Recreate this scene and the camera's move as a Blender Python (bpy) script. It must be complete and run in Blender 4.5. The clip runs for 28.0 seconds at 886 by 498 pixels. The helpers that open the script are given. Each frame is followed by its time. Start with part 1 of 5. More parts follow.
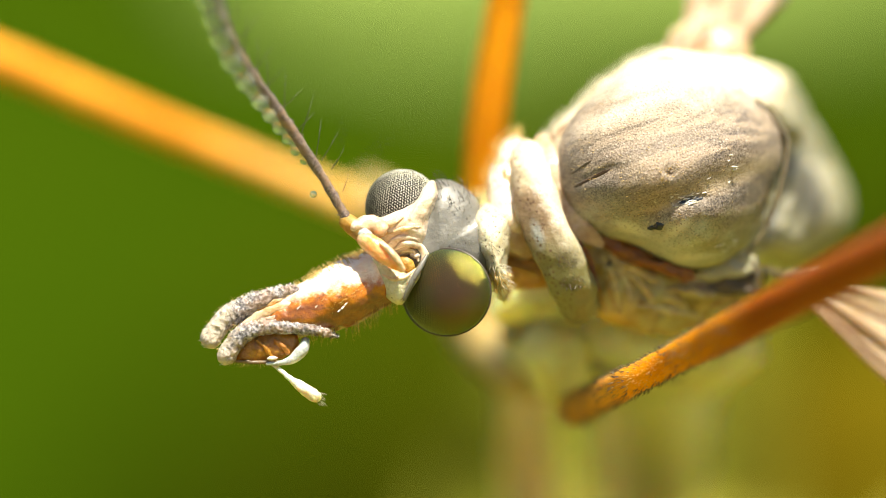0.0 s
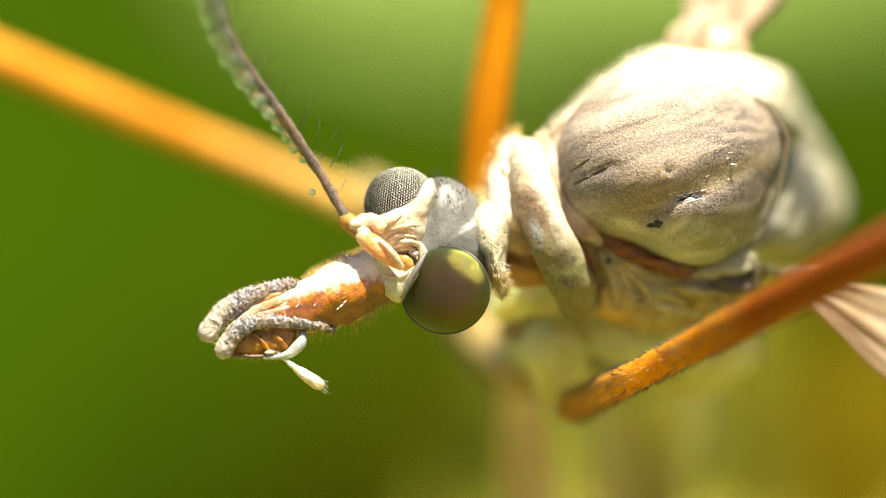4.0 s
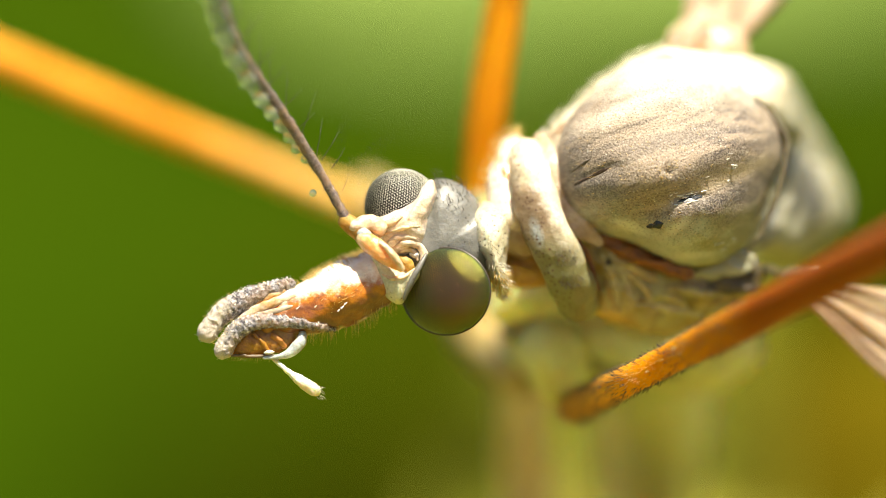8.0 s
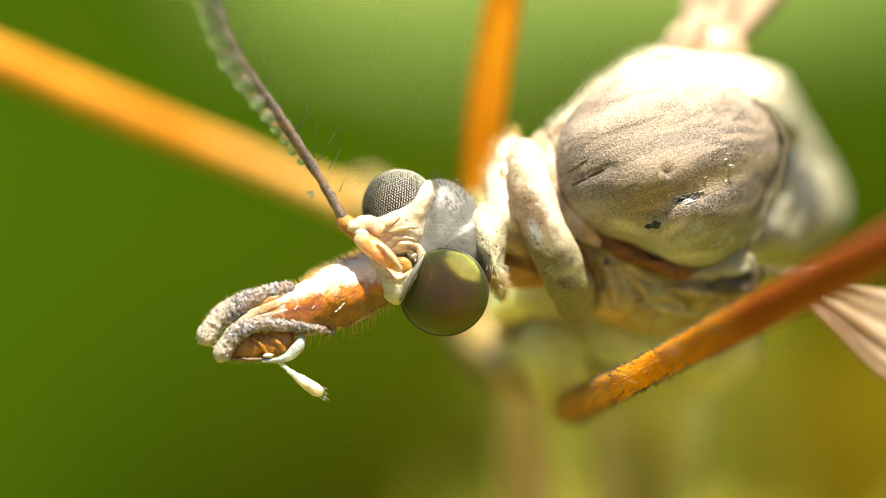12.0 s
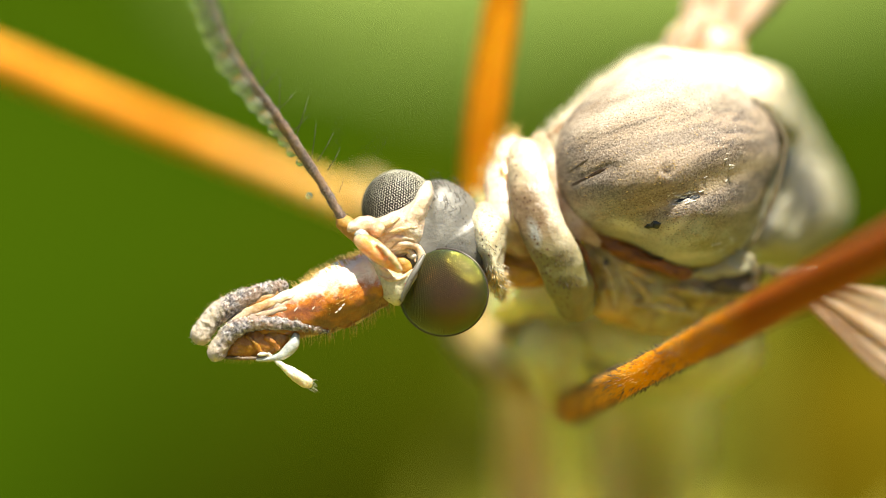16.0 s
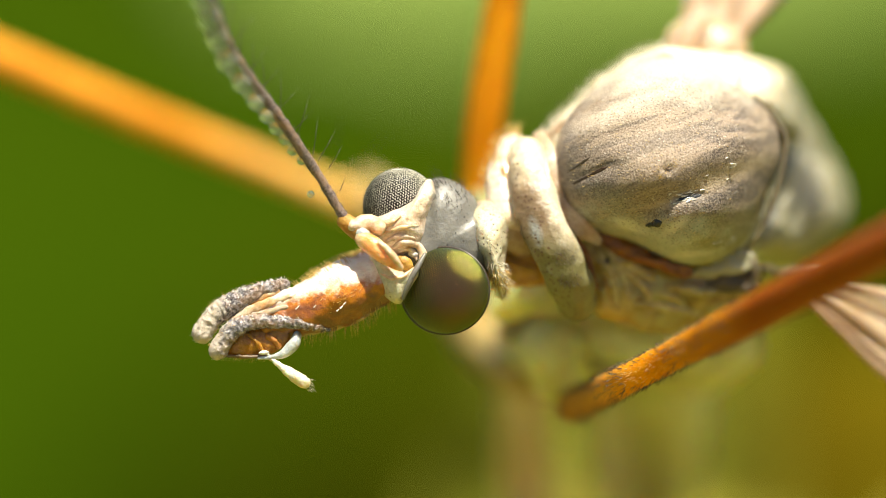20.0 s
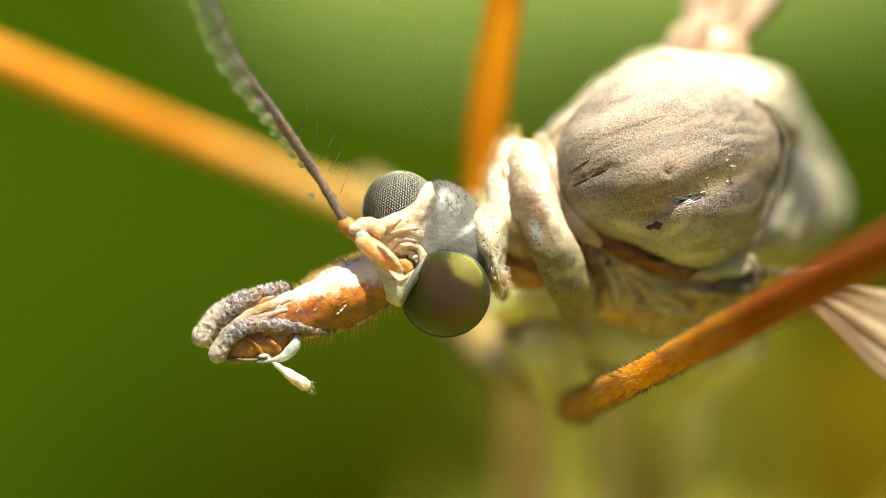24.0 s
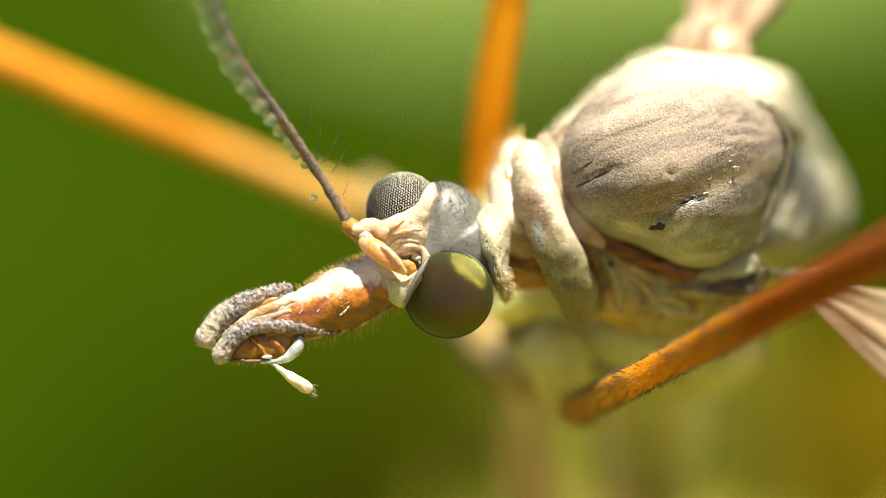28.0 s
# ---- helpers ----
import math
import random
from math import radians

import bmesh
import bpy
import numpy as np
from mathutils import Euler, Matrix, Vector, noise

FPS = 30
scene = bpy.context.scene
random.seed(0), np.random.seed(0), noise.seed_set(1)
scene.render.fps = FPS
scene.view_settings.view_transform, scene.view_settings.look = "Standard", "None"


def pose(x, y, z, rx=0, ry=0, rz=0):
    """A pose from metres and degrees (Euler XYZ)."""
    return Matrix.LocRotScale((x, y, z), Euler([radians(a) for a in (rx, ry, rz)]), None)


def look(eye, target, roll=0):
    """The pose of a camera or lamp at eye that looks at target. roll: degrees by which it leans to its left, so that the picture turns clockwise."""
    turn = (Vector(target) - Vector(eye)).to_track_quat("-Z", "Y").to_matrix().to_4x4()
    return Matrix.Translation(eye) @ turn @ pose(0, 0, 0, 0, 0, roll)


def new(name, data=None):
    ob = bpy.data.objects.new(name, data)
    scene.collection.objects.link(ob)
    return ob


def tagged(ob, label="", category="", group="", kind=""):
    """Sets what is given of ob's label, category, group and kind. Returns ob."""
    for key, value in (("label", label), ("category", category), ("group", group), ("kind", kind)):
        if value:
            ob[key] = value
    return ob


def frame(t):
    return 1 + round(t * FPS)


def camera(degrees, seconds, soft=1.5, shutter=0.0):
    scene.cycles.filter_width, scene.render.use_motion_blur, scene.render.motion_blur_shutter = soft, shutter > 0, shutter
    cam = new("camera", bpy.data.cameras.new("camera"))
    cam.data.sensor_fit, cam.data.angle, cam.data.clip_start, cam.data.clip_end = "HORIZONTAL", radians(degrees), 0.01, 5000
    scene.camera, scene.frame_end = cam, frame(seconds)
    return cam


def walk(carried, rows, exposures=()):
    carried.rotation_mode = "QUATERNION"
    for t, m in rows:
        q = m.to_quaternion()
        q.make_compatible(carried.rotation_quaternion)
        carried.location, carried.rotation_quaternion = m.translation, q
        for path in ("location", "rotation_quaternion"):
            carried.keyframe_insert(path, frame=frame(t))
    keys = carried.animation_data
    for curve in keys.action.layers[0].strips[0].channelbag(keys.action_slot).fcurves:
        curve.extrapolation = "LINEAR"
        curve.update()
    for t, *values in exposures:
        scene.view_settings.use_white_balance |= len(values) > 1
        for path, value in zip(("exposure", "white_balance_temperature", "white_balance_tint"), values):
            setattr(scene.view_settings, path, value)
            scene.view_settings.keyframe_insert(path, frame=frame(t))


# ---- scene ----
from mathutils.bvhtree import BVHTree

# A crane fly close up. One unit of U is 1/150 mm; the picture is about 10.5 mm wide at the focus distance.
U = 1.0 / 150000.0
REACH = 0.12                      # lens to the plane of focus, metres
SPOT = Vector((0.06, 0.05, 0.24))  # where the camera looks
TILT = radians(15)
EYE = SPOT + REACH * Vector((0.0, -math.cos(TILT), math.sin(TILT)))
VIEW = look(EYE, SPOT)

cam = camera(2 * math.degrees(math.atan(784 * U / REACH)), 28.0, soft=0.8)
cam.data.dof.use_dof = True
cam.data.dof.focus_distance = REACH - 5 * U
cam.data.dof.aperture_fstop = 44.0
cam.data.dof.aperture_blades = 0
walk(cam, [(0.0, VIEW), (28.0, VIEW)], [(t, stops, 6950, 6) for t, stops in (
    (0.0, 1.31), (6.0, 1.29), (10.0, 1.24), (12.0, 1.22), (15.0, 1.17), (18.0, 1.09), (21.0, 1.0), (24.0, 0.96), (26.0, 0.96), (28.0, 0.99))])

# ---- light ----
TO_SUN = (VIEW.to_3x3() @ Vector((0.16, 0.89, 0.42))).normalized()
world = bpy.data.worlds.new("sky")
scene.world = world
world.use_nodes = True
sky = world.node_tree.nodes.new("ShaderNodeTexSky")
sky.sky_type = "NISHITA"
sky.sun_disc = False
sky.sun_elevation = math.asin(TO_SUN.z)
sky.sun_rotation = math.atan2(TO_SUN.x, TO_SUN.y)
background = world.node_tree.nodes["Background"]
background.inputs["Strength"].default_value = 0.058
world.node_tree.links.new(sky.outputs[0], background.inputs["Color"])
sun = new("sun", bpy.data.lights.new("sun", "SUN"))
sun.data.energy = 5.0
sun.data.angle = radians(0.5)
sun.data.color = (1.0, 0.95, 0.86)
sun.matrix_world = look(SPOT + TO_SUN * 2, SPOT)


# ---- materials ----
class Nodes:
    """Small helper to lay node trees; coordinates come in units of U."""

    def __init__(self, name, unit=U):
        self.mat = bpy.data.materials.new(name)
        self.mat.use_nodes = True
        self.tree = self.mat.node_tree
        self.bsdf = self.tree.nodes["Principled BSDF"]
        where = self.tree.nodes.new("ShaderNodeTexCoord")
        big = self.tree.nodes.new("ShaderNodeVectorMath")
        big.operation = "SCALE"
        big.inputs["Scale"].default_value = 1.0 / unit
        self.link(where.outputs["Object"], big.inputs[0])
        self.place = big.outputs[0]
        self.unit = unit

    def link(self, a, b):
        self.tree.links.new(a, b)

    def put(self, socket, value):
        if hasattr(value, "is_linked"):
            self.link(value, socket)
        elif isinstance(value, (tuple, list)) and len(value) == 3 and socket.type == "RGBA":
            socket.default_value = (*value, 1.0)
        else:
            socket.default_value = value

    def moved(self, scale=(1, 1, 1), turn=(0, 0, 0), shift=(0, 0, 0), place=None):
        n = self.tree.nodes.new("ShaderNodeMapping")
        self.link(place or self.place, n.inputs["Vector"])
        n.inputs["Scale"].default_value = scale
        n.inputs["Rotation"].default_value = [radians(a) for a in turn]
        n.inputs["Location"].default_value = shift
        return n.outputs[0]

    def noise(self, size, detail=3.0, rough=0.55, place=None, warp=0.0):
        n = self.tree.nodes.new("ShaderNodeTexNoise")
        self.link(place or self.place, n.inputs["Vector"])
        n.inputs["Scale"].default_value = 1.0 / size
        n.inputs["Detail"].default_value = detail
        n.inputs["Roughness"].default_value = rough
        n.inputs["Distortion"].default_value = warp
        return n.outputs["Fac"]

    def cells(self, size, place=None, feature="F1"):
        n = self.tree.nodes.new("ShaderNodeTexVoronoi")
        self.link(place or self.place, n.inputs["Vector"])
        n.feature = feature
        n.inputs["Scale"].default_value = 1.0 / size
        return n.outputs["Distance"]

    def bands(self, size, warp, place=None):
        n = self.tree.nodes.new("ShaderNodeTexWave")
        self.link(place or self.place, n.inputs["Vector"])
        n.bands_direction = "Y"
        n.inputs["Scale"].default_value = 1.0 / size
        n.inputs["Distortion"].default_value = warp
        n.inputs["Detail"].default_value = 2.0
        n.inputs["Detail Scale"].default_value = 1.0
        return n.outputs["Fac"]

    def ramp(self, fac, lo, hi, a=0.0, b=1.0):
        n = self.tree.nodes.new("ShaderNodeMapRange")
        self.link(fac, n.inputs["Value"])
        for key, v in (("From Min", lo), ("From Max", hi), ("To Min", a), ("To Max", b)):
            n.inputs[key].default_value = v
        return n.outputs["Result"]

    def axis(self, a, place=None):
        n = self.tree.nodes.new("ShaderNodeSeparateXYZ")
        self.link(place or self.place, n.inputs[0])
        return n.outputs[a]

    def sums(self, op, a, b):
        n = self.tree.nodes.new("ShaderNodeMath")
        n.operation = op
        self.put(n.inputs[0], a)
        self.put(n.inputs[1], b)
        return n.outputs[0]

    def length(self, place):
        n = self.tree.nodes.new("ShaderNodeVectorMath")
        n.operation = "LENGTH"
        self.link(place, n.inputs[0])
        return n.outputs["Value"]

    def mix(self, fac, a, b):
        n = self.tree.nodes.new("ShaderNodeMix")
        n.data_type = "RGBA"
        self.put(n.inputs[0], fac)
        self.put(n.inputs[6], a)
        self.put(n.inputs[7], b)
        return n.outputs[2]

    def blot(self, x, y, rx, ry, turn=0.0, ragged=0.35):
        """One soft-edged patch on the fly's skin: 1 in its middle, 0 outside."""
        here = self.moved(shift=(784 - x, y - 441, 0))
        flat = self.moved(turn=(0, 0, -turn), place=here)
        r = self.length(self.moved(scale=(1.0 / rx, 1.0 / ry, 0), place=flat))
        r = self.sums("ADD", r, self.ramp(self.noise(16, 4, 0.65), 0.25, 0.75, -ragged, ragged))
        return self.ramp(r, 0.35, 1.1, 1.0, 0.0)

    def random(self):
        return self.tree.nodes.new("ShaderNodeObjectInfo").outputs["Random"]

    def bump(self, height, depth, strength=1.0):
        n = self.tree.nodes.new("ShaderNodeBump")
        self.link(height, n.inputs["Height"])
        n.inputs["Distance"].default_value = depth * self.unit
        n.inputs["Strength"].default_value = strength
        self.link(n.outputs[0], self.bsdf.inputs["Normal"])

    def finish(self, colour, rough=0.5, spec=0.5, glow=0.0, radius=60, sheen=0.0, coat=0.0):
        b = self.bsdf.inputs
        self.put(b["Base Color"], colour)
        self.put(b["Roughness"], rough)
        b["Specular IOR Level"].default_value = spec
        if glow:
            b["Subsurface Weight"].default_value = glow
            b["Subsurface Radius"].default_value = (1.0, 0.6, 0.25)
            b["Subsurface Scale"].default_value = radius * self.unit
        if sheen:
            b["Sheen Weight"].default_value = sheen
        if coat:
            b["Coat Weight"].default_value = coat
            b["Coat Roughness"].default_value = 0.15
        return self.mat


def cuticle(name, colour, dark, freckle=None, rough=0.45, glow=0.15, patch=70, fleck=6, coat=0.0, spec=0.5, deep=60, crinkle=0.6):
    """Insect skin: broad stains, fine dusting, optional dark freckles."""
    k = Nodes(name)
    stain = k.ramp(k.noise(patch, 4, 0.6), 0.35, 0.68)
    c = k.mix(stain, colour, dark)
    # warm brown shade of small creases, put into the colour by noise
    crease_shade = k.ramp(k.noise(19, 4, 0.65, warp=0.6), 0.50, 0.66)
    c = k.mix(k.sums("MULTIPLY", crease_shade, crinkle), c, (dark[0] * 0.7, dark[1] * 0.55, dark[2] * 0.42))
    dust = k.ramp(k.noise(fleck, 2), 0.35, 0.7)
    c = k.mix(k.sums("MULTIPLY", dust, 0.35), c, tuple(v * 0.55 for v in dark))
    if freckle:
        dots = k.ramp(k.cells(9.5), 0.13, 0.24, 1.0, 0.0)
        where = k.ramp(k.noise(26, 3), 0.38, 0.50)
        c = k.mix(k.sums("MULTIPLY", dots, where), c, freckle)
    k.bump(k.noise(fleck * 2.0, 4, 0.65), 4.0, 0.9)
    return k.finish(c, k.ramp(k.noise(fleck * 2, 2), 0.3, 0.7, rough - 0.12, rough + 0.15), spec, glow, deep, coat=coat)


def shield_skin():
    """Grey-brown dusted shield with lengthwise stripes, paler and greener at its lower rim; sun glare is painted on its
    top.
    """
    k = Nodes("dusted_shield")
    along = k.moved(turn=(0, 0, -19))
    far = k.moved(scale=(0.045, 1, 0.4), place=along)
    stripe = k.ramp(k.noise(14, 1.8, 0.55, place=far), 0.42, 0.56)
    broad = k.ramp(k.noise(80, 2, 0.5, place=far), 0.42, 0.62)
    c = k.mix(stripe, (0.29, 0.215, 0.150), (0.068, 0.050, 0.040))
    c = k.mix(k.sums("MULTIPLY", broad, 0.4), c, (0.36, 0.265, 0.16))
    # stripes and stains; the pale patch at (1080, 205) paints a bright glare spot
    for x, y, rx, ry, turn, tint, w in ((1290, 312, 130, 20, 22, (0.42, 0.32, 0.19), 0.75), (1150, 300, 150, 22, 18, (0.30, 0.22, 0.15), 0.6), (1110, 266, 140, 16, 13, (0.12, 0.085, 0.062), 0.6),
                                        (1290, 348, 120, 24, 24, (0.040, 0.031, 0.026), 0.95), (1272, 396, 90, 24, 20, (0.13, 0.105, 0.06), 0.7), (1040, 335, 70, 22, 22, (0.075, 0.062, 0.052), 0.75),
                                        (1006, 312, 20, 60, 0, (0.085, 0.07, 0.055), 0.7), (1320, 262, 80, 13, 19, (0.07, 0.05, 0.036), 0.75), (1225, 186, 160, 10, 2, (0.12, 0.09, 0.06), 0.8), (1080, 205, 120, 22, 22, (0.55, 0.45, 0.34), 0.8),
                                        (1215, 236, 150, 9, 9, (0.15, 0.11, 0.075), 0.6), (1085, 365, 70, 28, -28, (0.20, 0.195, 0.165), 0.7), (1215, 352, 26, 11, 12, (0.03, 0.03, 0.035), 0.9)):
        c = k.mix(k.sums("MULTIPLY", k.blot(x, y, rx, ry, turn), w), c, tint)
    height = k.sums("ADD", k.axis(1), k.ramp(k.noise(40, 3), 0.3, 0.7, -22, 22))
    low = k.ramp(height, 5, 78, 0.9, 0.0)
    # glare of the sunlit top, put into the colour
    lit_top = k.ramp(height, 240, 310, 0.0, 0.9)
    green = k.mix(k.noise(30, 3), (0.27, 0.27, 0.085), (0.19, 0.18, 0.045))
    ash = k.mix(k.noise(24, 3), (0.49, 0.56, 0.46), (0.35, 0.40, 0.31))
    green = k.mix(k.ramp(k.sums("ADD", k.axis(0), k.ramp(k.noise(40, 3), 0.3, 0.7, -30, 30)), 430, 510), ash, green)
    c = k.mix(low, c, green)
    for x, y, rx, ry, turn in ((1112, 402, 46, 12, -20), (1196, 402, 34, 10, 38), (1230, 452, 60, 8, 8)):
        c = k.mix(k.sums("MULTIPLY", k.blot(x, y, rx, ry, turn), 0.8), c, (0.60, 0.61, 0.50))
    c = k.mix(k.sums("MULTIPLY", k.blot(1262, 436, 60, 16, 5), 0.7), c, (0.17, 0.17, 0.03))
    c = k.mix(lit_top, c, (0.66, 0.57, 0.43))
    grain = k.ramp(k.noise(3.6, 2, 0.6), 0.38, 0.62)
    c = k.mix(k.sums("MULTIPLY", grain, 0.36), c, (0.56, 0.45, 0.33))
    fine = k.ramp(k.cells(5.5), 0.15, 0.35, 1.0, 0.0)
    c = k.mix(k.sums("MULTIPLY", fine, 0.65), c, (0.075, 0.052, 0.038))
    speck = k.sums("MULTIPLY", k.ramp(k.cells(8.0), 0.14, 0.24, 1.0, 0.0), k.ramp(k.noise(30, 2), 0.46, 0.56))
    c = k.mix(k.sums("MULTIPLY", speck, 0.45), c, (0.72, 0.64, 0.52))
    k.bump(k.noise(4.0, 3, 0.6), 2.8, 0.9)
    return k.finish(c, k.ramp(k.noise(5, 2), 0.3, 0.7, 0.34, 0.66), 0.4, 0.06)


def collar_skin():
    """Cream collar with brown dots, white towards the back edge, olive and dusty below."""
    k = Nodes("speckled_cream_collar")
    across = k.sums("ADD", k.sums("MULTIPLY", k.axis(0), 0.94), k.sums("MULTIPLY", k.axis(1), 0.35))
    across = k.sums("ADD", across, k.ramp(k.noise(26, 3), 0.3, 0.7, -9, 9))
    down = k.sums("ADD", k.sums("MULTIPLY", k.axis(1), -1.0), k.ramp(k.noise(34, 3), 0.3, 0.7, -12, 12))
    c = k.mix(k.ramp(k.noise(40, 4, 0.6), 0.36, 0.68), (0.235, 0.155, 0.080), (0.14, 0.088, 0.040))
    c = k.mix(k.ramp(across, 186, 204), c, (0.66, 0.56, 0.40))
    c = k.mix(k.ramp(down, -150, -105, 0.8, 0.0), c, (0.72, 0.60, 0.40))
    olive = k.mix(k.noise(22, 4), (0.215, 0.195, 0.075), (0.14, 0.125, 0.045))
    c = k.mix(k.ramp(down, -44, 26), c, olive)
    c = k.mix(k.sums("MULTIPLY", k.blot(946, 412, 11, 32, 18), 0.8), c, (0.28, 0.29, 0.26))
    for x, y, rx, ry in ((999, 455, 26, 20), (1008, 498, 24, 14)):
        c = k.mix(k.sums("MULTIPLY", k.blot(x, y, rx, ry, 0, 0.5), 0.8), c, (0.085, 0.068, 0.018))
    dots = k.ramp(k.cells(9.0), 0.20, 0.32, 1.0, 0.0)
    where = k.sums("MULTIPLY", k.ramp(k.noise(40, 2), 0.36, 0.48), k.ramp(across, 182, 196, 1.0, 0.0))
    c = k.mix(k.sums("MULTIPLY", dots, where), c, (0.10, 0.05, 0.022))
    c = k.mix(k.sums("MULTIPLY", k.ramp(k.noise(5, 3), 0.42, 0.68), 0.3), c, (0.16, 0.11, 0.05))
    k.bump(k.noise(8, 4, 0.6), 2.5, 0.8)
    return k.finish(c, k.ramp(k.noise(10, 2), 0.3, 0.7, 0.26, 0.5), 0.5, 0.15, 40, coat=0.2)


def hind_skin(name, cream):
    """Dusty grey-olive hind plates with dark smoky blotches; the shade of the hind side is put into the grey."""
    k = Nodes(name)
    c = k.mix(k.ramp(k.noise(60, 4, 0.6), 0.35, 0.68), (0.42, 0.38, 0.25), (0.28, 0.255, 0.16))
    for x, y, rx, ry, turn in ((1432, 325, 48, 84, 0), (1372, 385, 20, 60, -20), (1455, 362, 26, 40, 0), (1392, 240, 26, 20, -30)):
        c = k.mix(k.sums("MULTIPLY", k.blot(x, y, rx, ry, turn), 0.9), c, (0.075, 0.07, 0.055))
    if cream:
        # cream flank, whitened to hold the glare of the sunlit upper side
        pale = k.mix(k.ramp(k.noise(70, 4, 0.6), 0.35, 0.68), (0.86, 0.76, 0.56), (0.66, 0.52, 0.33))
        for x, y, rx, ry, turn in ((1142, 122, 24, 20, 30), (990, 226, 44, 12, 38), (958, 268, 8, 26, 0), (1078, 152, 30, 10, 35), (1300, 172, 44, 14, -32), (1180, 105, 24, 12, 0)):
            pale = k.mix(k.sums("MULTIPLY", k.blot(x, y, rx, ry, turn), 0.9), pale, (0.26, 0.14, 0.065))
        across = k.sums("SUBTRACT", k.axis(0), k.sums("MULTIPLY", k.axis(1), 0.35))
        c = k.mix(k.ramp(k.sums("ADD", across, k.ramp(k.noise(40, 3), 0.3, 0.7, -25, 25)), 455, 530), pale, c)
    k.bump(k.noise(12, 4, 0.6), 4.0, 0.8)
    return k.finish(c, 0.5, 0.4, 0.15)


def flank_skin():
    """Thin ochre membrane with fine streaks fanning down and back."""
    k = Nodes("ochre_membrane")
    fan = k.moved(scale=(1, 0.25, 1), place=k.moved(turn=(0, 0, 32)))
    streak = k.noise(30, 3, 0.5, place=fan, warp=1.2)
    c = k.mix(k.ramp(streak, 0.36, 0.64), (0.50, 0.36, 0.085), (0.24, 0.145, 0.024))
    c = k.mix(k.ramp(k.noise(60, 3), 0.42, 0.62, 0.0, 0.7), c, (0.37, 0.32, 0.10))
    c = k.mix(k.sums("MULTIPLY", k.blot(1275, 512, 100, 34, 4), 0.85), c, (0.15, 0.075, 0.016))
    c = k.mix(k.sums("MULTIPLY", k.ramp(k.noise(7, 3), 0.5, 0.7), 0.25), c, (0.24, 0.14, 0.03))
    k.bump(k.noise(16, 3, 0.5), 3.5, 0.7)
    return k.finish(c, 0.38, 0.4, 0.5, 60, coat=0.2)


def eye_skin(name, middle, rim, dim, gloss=0.42, spec=0.12, film=0.0, ends=(-46, -18)):
    """Eye lenses: one tint in the middle, another towards the rim, shade at the outer end put into a dim tint; film:
    thickness of the iridescent layer.
    """
    k = Nodes(name)
    flat = k.moved(scale=(1, 1, 0))
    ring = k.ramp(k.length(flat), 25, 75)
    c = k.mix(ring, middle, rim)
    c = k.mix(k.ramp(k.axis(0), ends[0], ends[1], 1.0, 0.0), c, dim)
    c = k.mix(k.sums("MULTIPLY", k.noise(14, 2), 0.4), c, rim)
    if film:
        k.link(k.sums("ADD", k.ramp(k.noise(20, 2), 0.3, 0.7, -6, 6), k.ramp(k.length(flat), 15, 75, film * 1.04, film)), k.bsdf.inputs["Thin Film Thickness"])
        k.bsdf.inputs["Thin Film IOR"].default_value = 1.75
    return k.finish(c, gloss, spec)


def crown_skin():
    """Top of the head: smooth blue-grey dusting, a dusky chevron and a few dark dots."""
    k = Nodes("grey_dusted_crown")
    c = k.mix(k.ramp(k.noise(50, 3), 0.35, 0.65), (0.180, 0.170, 0.143), (0.108, 0.103, 0.088))
    for x, y, rx, ry, turn in ((778, 392, 38, 8, 10), (818, 380, 32, 7, -14), (762, 430, 14, 40, 20)):
        c = k.mix(k.sums("MULTIPLY", k.blot(x, y, rx, ry, turn), 0.75), c, (0.05, 0.046, 0.042))
    c = k.mix(k.sums("MULTIPLY", k.blot(772, 440, 22, 30, 20), 0.6), c, (0.25, 0.25, 0.235))
    dots = k.ramp(k.cells(15.0), 0.10, 0.17, 1.0, 0.0)
    where = k.ramp(k.noise(30, 2), 0.44, 0.52)
    c = k.mix(k.sums("MULTIPLY", dots, where), c, (0.045, 0.034, 0.026))
    c = k.mix(k.sums("MULTIPLY", k.ramp(k.noise(5, 2), 0.4, 0.7), 0.25), c, (0.20, 0.17, 0.13))
    k.bump(k.noise(10, 3, 0.6), 1.8, 0.8)
    return k.finish(c, k.ramp(k.noise(10, 2), 0.3, 0.7, 0.36, 0.6), 0.5, 0.12, 40, coat=0.1)


def amber(name, light, dark, size=26, tip=None, root=None):
    """Translucent orange leg skin with fine lengthwise scratches."""
    k = Nodes(name)
    c = k.mix(k.ramp(k.noise(size * 5, 3), 0.35, 0.7), light, dark)
    c = k.mix(k.sums("MULTIPLY", k.ramp(k.noise(4, 2), 0.45, 0.7), 0.4), c, tuple(v * 0.5 for v in dark))
    if tip:
        c = k.mix(k.ramp(k.axis(0), 100, 300), c, tip)
        c = k.mix(k.ramp(k.axis(0), 30, 110, 0.85, 0.0), c, (0.60, 0.27, 0.03))
    if root:
        c = k.mix(k.ramp(k.axis(0), -330, -30, 0.0, 0.9), c, root)
    k.bump(k.noise(6, 2), 1.5, 0.7)
    return k.finish(c, 0.42, 0.12, 0.3, 60)


